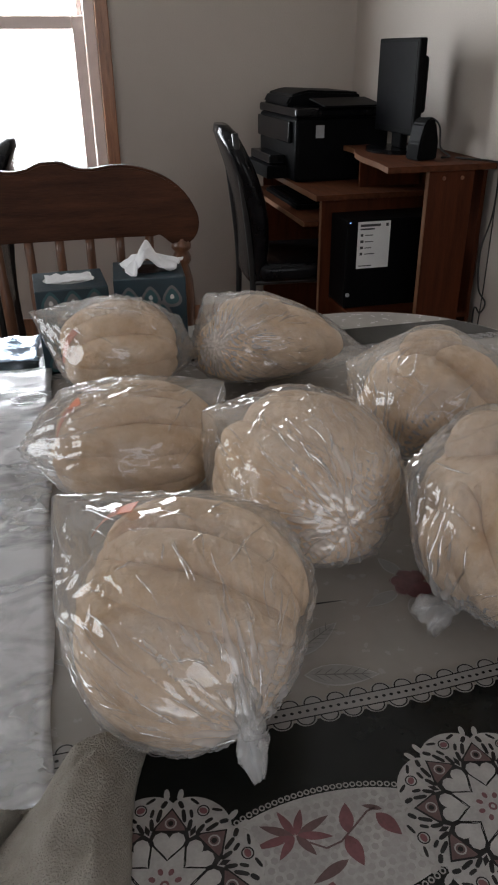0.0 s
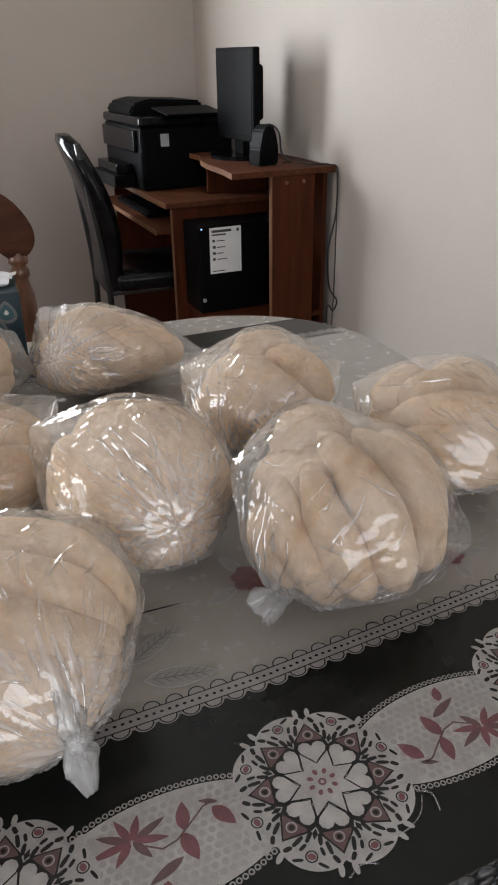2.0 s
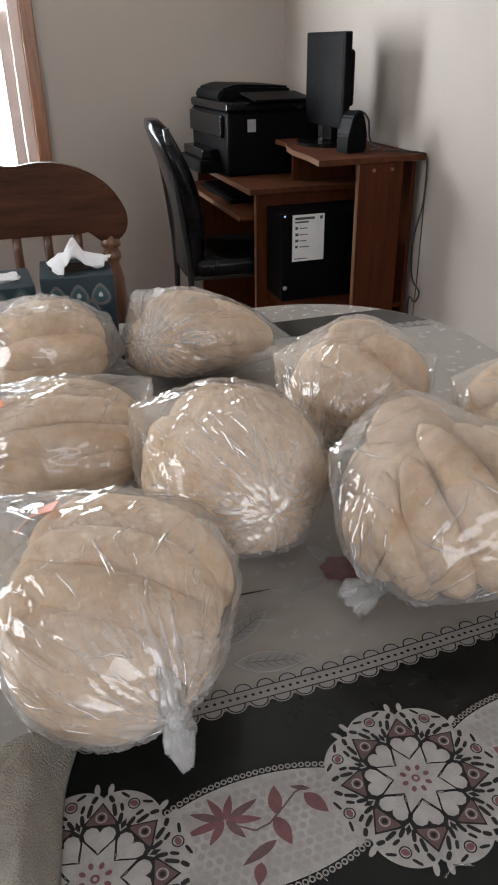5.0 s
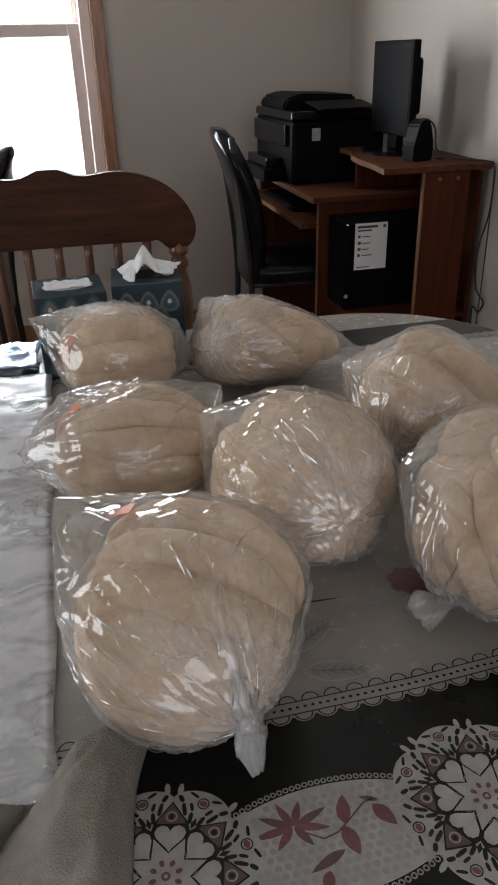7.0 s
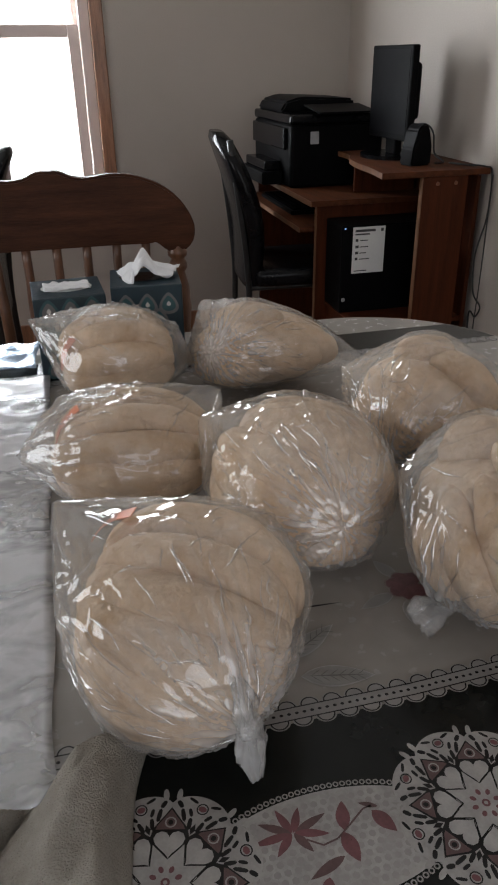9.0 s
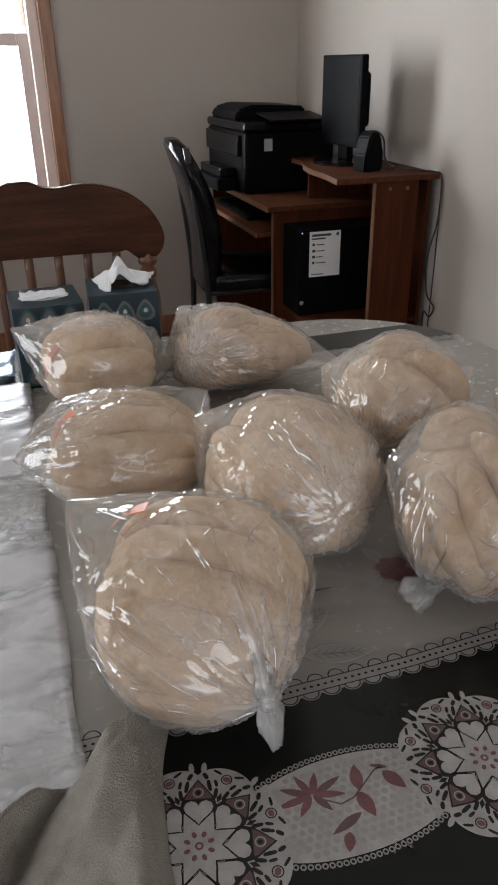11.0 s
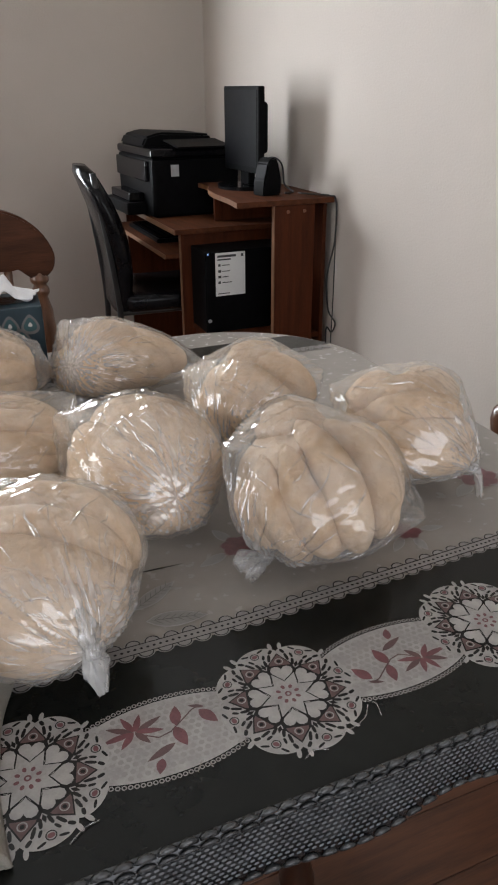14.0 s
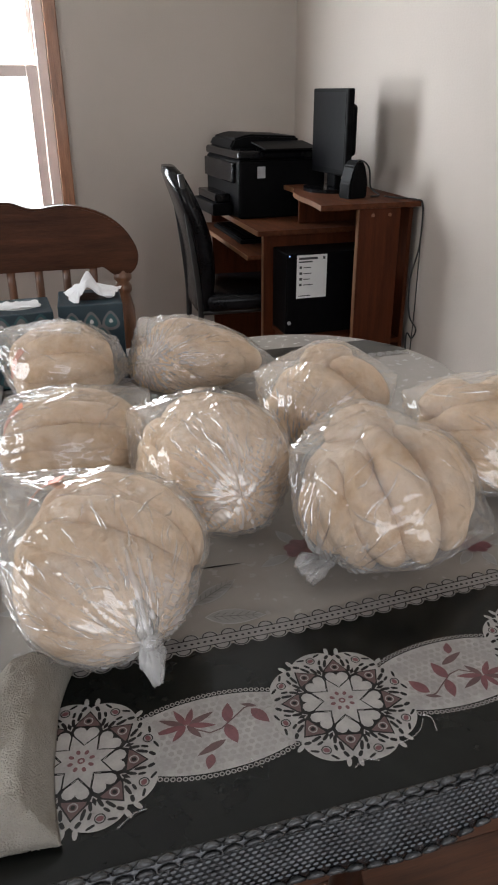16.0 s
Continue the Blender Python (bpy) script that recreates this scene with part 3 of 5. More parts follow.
def panel(cx, cy, turn, flip):
    """Lens-shaped white mesh panel with a rim of small rings and a sprig of dusky flowers."""
    base, rim, hexes, red, rose = (bmesh.new() for _ in range(5))
    n, half = 20, 0.0655
    def edge(x):
        return 0.0360 * math.sqrt(max(0.0, 1 - (x / 0.079) ** 2))
    xs = [-half + 2 * half * i / n for i in range(n + 1)]
    flat(base, [(x, -edge(x)) for x in xs] + [(x, edge(x)) for x in xs[::-1]], P1)
    m = 30
    for i in range(m):
        x = -half + 2 * half * (i + 0.5) / m
        for s in (-1, 1):
            ring(rim, x, s * (edge(x) + 0.0029), 0.0011, 0.0021, P1, 8)
    pitch = 0.0064
    for row in range(-8, 9):
        for col in range(-11, 12):
            x, y = (col + 0.5 * (row % 2)) * pitch, row * pitch * 0.87
            if abs(x) < half - 0.003 and abs(y) < edge(x) - 0.004:
                flat(hexes, ellipse(x, y, 0.0024, 0.0024, 0.5, 6), P2)
    f = flip
    for k, (a, ln) in enumerate(((20, 0.024), (65, 0.018), (110, 0.019), (150, 0.022), (185, 0.026), (225, 0.018), (300, 0.017), (345, 0.022))):
        t = radians(a)
        flat(red if k % 3 else rose, leaf_shape(f * (-0.022 + 0.55 * ln * math.cos(t)), f * (0.012 + 0.50 * ln * math.sin(t)), ln, 0.0060, t if f > 0 else t + math.pi), P3 + 0.00002 * k)
    for x, y, ln, w, a, mat in ((0.012, 0.016, 0.020, 0.010, 75, red), (0.010, -0.005, 0.021, 0.011, -80, red), (-0.008, -0.014, 0.026, 0.007, 200, rose),
                                (-0.012, -0.026, 0.014, 0.008, 245, red), (0.036, 0.006, 0.020, 0.011, -60, red), (0.030, 0.019, 0.013, 0.004, 155, rose)):
        flat(mat, leaf_shape(f * x, f * y, ln, w, radians(a) if f > 0 else radians(a + 180)), P3)
    tube_pts = [(-0.015, 0.006), (-0.006, 0.0), (0.004, 0.002), (0.016, 0.010), (0.026, 0.017), (0.032, 0.018)]
    for (x0, y0), (x1, y1) in zip(tube_pts, tube_pts[1:]):
        d = Vector((x1 - x0, y1 - y0)).normalized() * 0.0006
        flat(rose, [(f * (x0 - d.y), f * (y0 + d.x)), (f * (x0 + d.y), f * (y0 - d.x)), (f * (x1 + d.y), f * (y1 - d.x)), (f * (x1 - d.y), f * (y1 + d.x))], P3)
    first = part("lace_panel", base, M_PWHITE, cloth, "printed white mesh panel with dusky red flowers")
    first.matrix_local = pose(cx, cy, 0, 0, 0, turn)
    for name, bm, mat in (("bead_rim", rim, M_PGREY), ("mesh_cell", hexes, M_PPALE), ("flower_spray", red, M_PMAROON), ("leaf_spray", rose, M_PROSE)):
        part(name, bm, mat, first)["kind"] = "stuff"


for k in range(-3, 3):
    panel(0.206 * (k + 0.5), lean_of(0.206 * (k + 0.5)), 0 if k < 0 else 2.8, 1 if k % 2 else -1)


def rose_print(x, y, turn, size, with_red=True):
    """Line-drawn leaves round a dusky rose on the grey field."""
    pale, line, red, rims = bmesh.new(), bmesh.new(), bmesh.new(), bmesh.new()
    for a, r, ln in ((200, 0.06, 0.06), (250, 0.055, 0.05), (330, 0.06, 0.055), (30, 0.06, 0.05), (110, 0.05, 0.05)):
        t = radians(a)
        cx, cy = r * math.cos(t), r * math.sin(t)
        flat(rims, leaf_shape(cx, cy, ln + 0.003, 0.025, t), L1)
        flat(pale, leaf_shape(cx, cy, ln, 0.022, t), L2)
        for s in (0.2, 0.5, 0.8):
            px, py = cx + ln * (s - 0.5) * math.cos(t), cy + ln * (s - 0.5) * math.sin(t)
            flat(line, leaf_shape(px, py, 0.014, 0.0012, t + 0.5), L3)
    first = part("rose_print", pale, M_LEAF, cloth, "printed pale leaves round a dusky rose")
    first.matrix_local = Matrix.Translation((x, y, 0)) @ pose(0, 0, 0, 0, 0, turn) @ Matrix.Scale(size, 4)
    part("leaf_rim", rims, M_PWHITE, first)["kind"] = "stuff"
    first["kind"] = "stuff"
    if with_red:
        for k in range(7):
            t = 2 * math.pi * k / 7
            flat(red, ellipse((0.018 if k else 0.0) * math.cos(t), (0.018 if k else 0.0) * math.sin(t), 0.017, 0.014, t, 12), L3 + 0.0001 * k)
            ring(line, (0.018 if k else 0.0) * math.cos(t), (0.018 if k else 0.0) * math.sin(t), 0.0145, 0.0155, L3 + 0.0001 * k + 0.00005, 12, t - 1.3, t + 1.3)
        part("rose_head", red, M_PMAROON, first)
    else:
        red.free()
    part("outline", line, M_PGREY, first)["kind"] = "stuff"


rose_print(0.228, 0.170, 20, 0.50)
rose_print(0.045, 0.215, 0, 0.6)
rose_print(-0.236, 0.190, 60, 0.42)
rose_print(0.38, 0.24, 100, 0.8)
rose_print(0.33, 0.70, 100, 0.8, False)
rose_print(0.12, 0.86, 10, 0.6, False)


def field_leaf(x0, y0, x1, y1, width):
    """One pale leaf with a drawn outline and veins."""
    pale, line = bmesh.new(), bmesh.new()
    ln, t = math.hypot(x1 - x0, y1 - y0), math.atan2(y1 - y0, x1 - x0)
    cx, cy = (x0 + x1) / 2, (y0 + y1) / 2
    rim = bmesh.new()
    flat(rim, leaf_shape(cx, cy, ln + 0.003, width + 0.0025, t), L2)
    flat(pale, leaf_shape(cx, cy, ln, width, t), L3)
    flat(line, leaf_shape(cx, cy, ln * 0.9, 0.0012, t), L4)
    for k in range(6):
        for s in (-1, 1):
            u = -0.38 + 0.13 * k
            px, py = cx + ln * u * math.cos(t), cy + ln * u * math.sin(t)
            flat(line, leaf_shape(px + 0.005 * math.cos(t + s * 0.7), py + 0.005 * math.sin(t + s * 0.7), 0.011, 0.0007, t + s * 0.7), L4)
    first = part("leaf_print", pale, M_LEAF, cloth, "printed pale leaf")
    part("leaf_rim", rim, M_PWHITE, first)
    part("vein", line, M_VEIN, first)["kind"] = "stuff"


field_leaf(-0.080, 0.134, -0.026, 0.122, 0.022)
field_leaf(-0.086, 0.155, -0.039, 0.183, 0.018)
bm = bmesh.new()
flat(bm, leaf_shape(-0.045, 0.210, 0.05, 0.0022, -0.05), L2)
part("stem_print", bm, M_PDARK, cloth)


def hem():
    """Hanging mesh hem along the front edge, with braided rows and grey dots."""
    x0, x1 = -0.95, 0.25
    def drop(x):
        return 0.060 + 0.004 * math.sin(x * 21) - 0.018 * math.exp(-((x - 0.09) / 0.06) ** 2)
    def out(x, s):
        return TY0 - 0.004 - 0.010 * s - 0.003 * s * math.sin(x * 34 + 1)
    bm, n = bmesh.new(), 120
    rows = []
    for i in range(n + 1):
        x = x0 + (x1 - x0) * i / n
        rows.append([bm.verts.new((x, out(x, s), 0.002 - drop(x) * s)) for s in (0, 0.3, 0.65, 1.0)])
    for a, b in zip(rows, rows[1:]):
        for k in range(3):
            bm.faces.new((a[k + 1], b[k + 1], b[k], a[k]))
    base = part("hem", bm, M_HEM, cloth, "hanging black mesh hem", smooth=True)
    md = base.modifiers.new("thick", "SOLIDIFY")
    md.thickness = 0.0012
    dots, pitch = bmesh.new(), 0.0058
    for i in range(int((x1 - x0) / pitch)):
        for r in range(14):
            x = x0 + (i + 0.5 * (r % 2) + 0.3) * pitch
            z = 0.010 + r * pitch * 0.62
            s = z / drop(x)
            if 0.18 < s < 0.86 and x < x1 - 0.004:
                y = out(x, s) - 0.0012
                c = [dots.verts.new((x + 0.0021 * math.cos(k * math.pi / 3), y - 0.0002, 0.002 - z + 0.0015 * math.sin(k * math.pi / 3))) for k in range(6)]
                dots.faces.new(c)
    ob = part("hem_dots", dots, M_HEMDOT, base)
    ob["kind"] = "stuff"
    for name, s, rad in (("braid", 0.04, 0.0026), ("braid", 0.16, 0.0018), ("braid", 0.95, 0.0024)):
        br = bmesh.new()
        m = int((x1 - x0) / 0.0145)
        for i in range(m):
            xa, xb = x0 + (i + 0.04) * 0.0145, x0 + (i + 0.96) * 0.0145
            pts = [(xa + (xb - xa) * t, out(xa + (xb - xa) * t, s) - 0.002, 0.0025 - drop(xa) * s + 0.0022 * math.sin(math.pi * t)) for t in (0, 0.25, 0.5, 0.75, 1)]
            tube(br, pts, [rad * 0.5, rad, rad * 1.1, rad, rad * 0.5], 5)
        ob = part(name, br, M_HEM, base, smooth=True)
        ob["kind"] = "stuff"


hem()


def cover_wrinkle(pts, rad):
    """A little standing fold of the clear cover over the cloth."""
    bm = tube(bmesh.new(), smooth_path([(px, py, 0.0014 + 0.0006 * math.sin(1.9 * k)) for k, (px, py) in enumerate(pts)], 5), rad * 0.6, 6)
    part("cover_wrinkle", bm, M_FILM, cloth, "clear plastic fold that catches the light", smooth=True)


cover_wrinkle([(-0.188, -0.062), (-0.176, -0.054), (-0.166, -0.052)], 0.0009)
cover_wrinkle([(-0.092, -0.042), (-0.086, -0.034), (-0.080, -0.042)], 0.0009)
cover_wrinkle([(-0.016, -0.062), (-0.006, -0.058), (0.004, -0.061)], 0.0010)
cover_wrinkle([(0.052, -0.030), (0.060, -0.036), (0.058, -0.048)], 0.0009)
cover_wrinkle([(0.020, -0.052), (0.034, -0.050), (0.046, -0.044), (0.054, -0.034)], 0.0008)

# ---- bags of bread ----
def bread_roll(bm, path, widths, thicks, ups, n=16):
    """A soft pointed roll along a path: width across, thickness along the given up vectors."""
    rings = []
    for i, p in enumerate(path):
        d = (path[min(i + 1, len(path) - 1)] - path[max(i - 1, 0)]).normalized()
        up = (ups[i] - d * ups[i].dot(d)).normalized()
        side = d.cross(up)
        ringv = []
        for k in range(n):
            c, s = math.cos(2 * math.pi * k / n), math.sin(2 * math.pi * k / n)
            ringv.append(bm.verts.new(p + side * widths[i] * c + up * thicks[i] * s))
        rings.append(ringv)
    for a, b in zip(rings, rings[1:]):
        for k in range(n):
            bm.faces.new((a[k], a[(k + 1) % n], b[(k + 1) % n], b[k]))
    bm.faces.new(rings[0][::-1])
    bm.faces.new(rings[-1])
    bmesh.ops.recalc_face_normals(bm, faces=bm.faces[:])
    return bm


def heading(az, el):
    az, el = radians(az), radians(el)
    return Vector((math.cos(az) * math.cos(el), math.sin(az) * math.cos(el), math.sin(el)))


def sheaf(az, el, tilts, w, reach=64):
    """Rolls side by side along one heading, each turned round it by its tilt from the side that faces az - 90."""
    along, face = heading(az, el), heading(az - 90, 0)
    over = face.cross(along) if face.cross(along).z > 0 else along.cross(face)
    out = []
    for k, tilt in enumerate(tilts):
        mid = face * math.cos(radians(tilt)) + over * math.sin(radians(tilt))
        ends = [along * s * math.sin(radians(reach)) + mid * math.cos(radians(reach)) for s in (-1, 1)]
        out.append([v for d in ends for v in (math.degrees(math.atan2(d.y, d.x)), math.degrees(math.asin(d.z)))] + [w])
    return out


def globe(bm, nu, nv, place):
    """A closed sheet over all directions; place(direction) gives each vertex."""
    rows = []
    for j in range(1, nv):
        th = math.pi * j / nv
        rows.append([bm.verts.new(place(Vector((math.sin(th) * math.cos(2 * math.pi * i / nu), math.sin(th) * math.sin(2 * math.pi * i / nu), math.cos(th))))) for i in range(nu)])
    top, bot = bm.verts.new(place(Vector((0, 0, 1)))), bm.verts.new(place(Vector((0, 0, -1))))
    for r0, r1 in zip(rows, rows[1:]):
        for i in range(nu):
            bm.faces.new((r0[i], r1[i], r1[(i + 1) % nu], r0[(i + 1) % nu]))
    for i in range(nu):
        bm.faces.new((top, rows[0][i], rows[0][(i + 1) % nu]))
        bm.faces.new((bot, rows[-1][(i + 1) % nu], rows[-1][i]))
    return bm


def ruffle(pts, radii, seed, flatness=0.45, n=28):
    """A crumpled, pleated end of film along points."""
    pts = smooth_path(pts, 5)
    m = len(pts) - 1
    bm, rings, side = bmesh.new(), [], None
    for j, p in enumerate(pts):
        s = j / m
        d = (pts[min(j + 1, m)] - pts[max(j - 1, 0)]).normalized()
        side = d.orthogonal().normalized() if side is None else (side - d * side.dot(d)).normalized()
        up = d.cross(side)
        q = s * (len(radii) - 1)
        k0 = min(int(q), len(radii) - 2)
        rad = radii[k0] + (radii[k0 + 1] - radii[k0]) * (q - k0)
        ringv = []
        for k in range(n):
            a = 2 * math.pi * k / n
            rr = rad * (1 + 0.30 * math.sin(a * 4 + seed + 2.5 * s) + 0.22 * math.sin(a * 7 + s * 5 + seed) + 0.4 * noise.noise(Vector((math.cos(a) * 2, math.sin(a) * 2, s * 4 + seed))))
            v = p + side * rr * math.cos(a) + up * rr * math.sin(a) * flatness
            if s > 0.85:
                v += d * rad * 0.7 * noise.noise(Vector((math.cos(a) * 3, math.sin(a) * 3, seed)))
            v.z = max(v.z, 0.0015)
            ringv.append(bm.verts.new(v))
        rings.append(ringv)
    for r0, r1 in zip(rings, rings[1:]):
        for k in range(n):
            bm.faces.new((r0[k], r0[(k + 1) % n], r1[(k + 1) % n], r1[k]))
    return bm


def bread_bag(x, y, a, b, h, yaw, rolls, gathers, corners, seed, label, tails=(), orange_strip=None, tip=2.2, core=0.014):
    """A clear bag drawn tight round a heap of long rolls. a, b: half sizes; h: height; rolls: (azimuth, elevation) of both ends on the heap
    and half width, in the bag's own directions; gathers: (azimuth, elevation, reach, width) where the film is bunched;
    corners: the same, for smooth corners that stand off; tails: (points from the gather on, radii)."""
    rnd = random.Random(seed)
    bag = thing("bread_bag", label, "bread bag", pose(x, y, TZ + 0.0026, 0, 0, yaw), group="bags of bread on the table")
    C = Vector((0, 0, 0.42 * h))

    def heap(d, shrink=0.0):
        shrink -= 0.002
        up = d.z > 0
        pw = 2.15 if up else 2.3
        s = (math.hypot(d.x, d.y) ** pw + abs(d.z) ** pw) ** (-1 / pw)
        return C + Vector((d.x * s * (a - shrink), d.y * s * (b - shrink), d.z * s * ((0.58 if up else 0.42) * h - shrink * (1.0 if up else 0.2))))

    hull = bmesh.new()
    for i, (az0, el0, az1, el1, w) in enumerate(rolls):
        d0, d1 = heading(az0, el0), heading(az1, el1)
        thick = w * 0.95
        ends = d0.angle(d1)
        path, ws, ts, ups = [], [], [], []
        lift = rnd.uniform(-0.002, 0.001)
        for k in range(23):
            s = -1 + 2 * k / 22
            over = 1.12 if tip > 2 else 1.0
            t = 0.5 + 0.5 * s * over
            d = ((d0 * math.sin((1 - t) * ends) + d1 * math.sin(t * ends)) / math.sin(ends)).normalized()
            taper = max(0.0, 1 - abs(s) ** tip) ** 0.55
            n = Vector((d.x / a, d.y / b, d.z / (0.5 * h))).normalized()
            path.append(heap(d) - n * (thick * (0.45 + 0.5 * taper) + lift + 0.004 * abs(s) ** 3))
            ws.append(max(0.0025, w * 1.04 * (0.14 + 0.86 * taper)))
            ts.append(max(0.0025, thick * (0.18 + 0.82 * taper)))
            ups.append(n)
        bm = bread_roll(bmesh.new(), path, ws, ts, ups)
        bm.normal_update()
        for v in bm.verts:
            q = v.co * 30 + Vector((seed * 3.1, i * 1.7, 0))
            v.co += v.normal * (0.0024 * noise.noise(q) + 0.0008 * noise.noise(q * 3.1))
            v.co.z = max(v.co.z, 0.002)
            hull.verts.new(v.co)
        part("bread_roll", bm, M_BREAD, bag, smooth=True)
    shift = Vector((seed * 2.7, seed, 0))
    bm = globe(bmesh.new(), 64, 32, lambda d: heap(d, core) + d * (0.0025 * noise.noise(d * 2.5 + shift) + 0.004 * (abs(noise.noise(d * 4.0 + shift)) - 0.3)))
    for v in bm.verts:
        v.co.z = max(v.co.z, 0.002)
        hull.verts.new(v.co)
    part("bread_roll", bm, M_BREAD, bag, "rolls packed beneath the others", smooth=True)
    for az, el, reach, wide in corners:
        d = heading(az, el)
        hull.verts.new(heap(d) + d * reach)
    bmesh.ops.convex_hull(hull, input=hull.verts[:])
    tree = BVHTree.FromBMesh(hull)

    def reach_of(d):
        hit = tree.ray_cast(C + d * 0.6, -d)
        return (hit[0] - C).length if hit[0] is not None else 0.05

    drawn = []
    for k, (az, el, reach, wide) in enumerate((*gathers, *corners)):
        d = heading(az, el)
        ax = d.orthogonal().normalized()
        drawn.append((d, ax, d.cross(ax), reach_of(d) + (reach if k < len(gathers) else 0.0), radians(wide), k < len(gathers)))

    def shape(d):
        p = C + d * (reach_of(d) + 0.0040)
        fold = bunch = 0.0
        for pd, ax, ay, far, wide, gathered in drawn:
            ang = d.angle(pd)
            w = math.exp(-((ang / wide) ** 1.3) * 1.6)
            if gathered:
                p = p.lerp(C + pd * far, w * 0.92)
            az = math.atan2(d.dot(ay), d.dot(ax)) + 0.10 * noise.noise(d * 3 + shift)
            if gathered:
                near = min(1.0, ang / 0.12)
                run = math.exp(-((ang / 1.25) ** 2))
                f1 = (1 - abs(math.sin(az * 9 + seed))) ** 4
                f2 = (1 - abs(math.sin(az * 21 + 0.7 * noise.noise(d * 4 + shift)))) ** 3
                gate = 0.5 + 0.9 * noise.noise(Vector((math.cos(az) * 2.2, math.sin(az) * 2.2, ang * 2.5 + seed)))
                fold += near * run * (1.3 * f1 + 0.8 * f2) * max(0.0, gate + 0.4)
                # white along the pleats: layered film, with highlight streaks put into it
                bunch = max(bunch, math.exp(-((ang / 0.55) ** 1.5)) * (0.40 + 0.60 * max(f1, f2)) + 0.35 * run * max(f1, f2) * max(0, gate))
            else:
                run = math.exp(-((ang / 0.8) ** 2)) * min(1.0, ang / 0.2)
                fold += run * 1.1 * (1 - abs(math.sin(az * 4 + seed * 1.7))) ** 5
        q = Vector((d.x * 2.6 + seed * 1.3, d.y * 2.6, d.z * 7.0 + seed))
        tension = (1 - abs(noise.noise(q))) ** 9 + 0.6 * (1 - abs(noise.noise(Vector((q.y, q.z, q.x)) * 1.9))) ** 9
        p += d * (0.0030 * fold + 0.0014 * tension + 0.0012 * noise.noise(d * 6 + shift))
        if p.z < 0.003:
            p.z = 0.0008 + 0.002 * abs(noise.noise(p * 60))
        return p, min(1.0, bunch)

    # per-vertex white of the film, painted glints included
    whitening = []

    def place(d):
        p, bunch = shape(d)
        whitening.append(bunch)
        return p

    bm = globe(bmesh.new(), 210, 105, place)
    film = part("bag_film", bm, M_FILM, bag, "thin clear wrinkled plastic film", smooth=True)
    film.data.attributes.new("crumple_gleam", "FLOAT", "POINT").data.foreach_set("value", whitening)
    # sharp thin creases that run out from the gathers and corners
    creases = bmesh.new()
    for c in range(170):
        pd = drawn[0][0] if c < 90 else rnd.choice(drawn)[0]
        away = rnd.uniform(0.25, 1.3)
        side = Vector((rnd.gauss(0, 1), rnd.gauss(0, 1), rnd.gauss(0, 1))).cross(pd).normalized()
        length, wide, slip = rnd.uniform(0.10, 0.42), rnd.uniform(0.0003, 0.0008), rnd.uniform(-0.15, 0.15)
        cross = side.cross(pd)
        strip = []
        for k in range(8):
            t = k / 7
            ang = away + length * (t - 0.5)
            d = (pd * math.cos(ang) + side * math.sin(ang) + cross * (slip * (t - 0.5) * length + 0.02 * math.sin(4 * t + c))).normalized()
            base = shape(d)[0]
            if base.z < 0.008 or d.z < -0.35:
                strip = []
                break
            lat, fade = cross, math.sin(math.pi * (0.06 + 0.88 * t))
            strip.append([creases.verts.new(base + lat * wide * u * fade * 1.6 + d * (wide * fade * v + 0.0001)) for u, v in ((-1, -0.2), (-0.5, 0.7), (0, 1.1), (0.5, 0.7), (1, -0.2))])
        for r0, r1 in zip(strip, strip[1:]):
            for k in range(4):
                creases.faces.new((r0[k], r0[k + 1], r1[k + 1], r1[k]))
    part("film_crease", creases, M_CREASE, film, smooth=True)["kind"] = "stuff"
    if orange_strip is not None:
        d = heading(*orange_strip)
        p, e1 = C + d * (reach_of(d) + 0.0016), d.cross(Vector((0.2, 0, 1))).normalized()
        e2 = d.cross(e1)
        bm = bmesh.new()
        for k in range(6):
            w = 0.007 - 0.0009 * k
            for s in (-1, 1):
                bm.verts.new(p + e1 * w * s + e2 * (-0.022 + 0.009 * k) - d * 0.0008 * (k - 2.5) ** 2)
        bm.verts.ensure_lookup_table()
        for k in range(5):
            bm.faces.new((bm.verts[2 * k], bm.verts[2 * k + 1], bm.verts[2 * k + 3], bm.verts[2 * k + 2]))
        ob = part("orange_strip", bm, M_ORANGE, bag, "small orange strip inside the film")
        ob.modifiers.new("thick", "SOLIDIFY").thickness = 0.0006
    if tails:
        d, far = drawn[0][0], drawn[0][3]
        K = C + d * far * 0.97
        K.z = max(K.z, 0.006)
        bm = bmesh.new()
        bmesh.ops.create_icosphere(bm, subdivisions=3, radius=0.0085, matrix=Matrix.Translation(K))
        for v in bm.verts:
            v.co += (v.co - K) * 0.6 * noise.noise(v.co * 150 + shift)
            v.co.z = max(v.co.z, 0.001)
        part("knot", bm, M_KNOT, film, "tied knot of gathered film", smooth=True)
        back = pose(0, 0, 0, 0, 0, -yaw).to_3x3()
        for pts, radii in tails:
            part("bag_tail", ruffle([K] + [K + back @ Vector(p) for p in pts], radii, seed), M_KNOT, film, "loose gathered end of the bag", smooth=True)
    hull.free()
    return bag


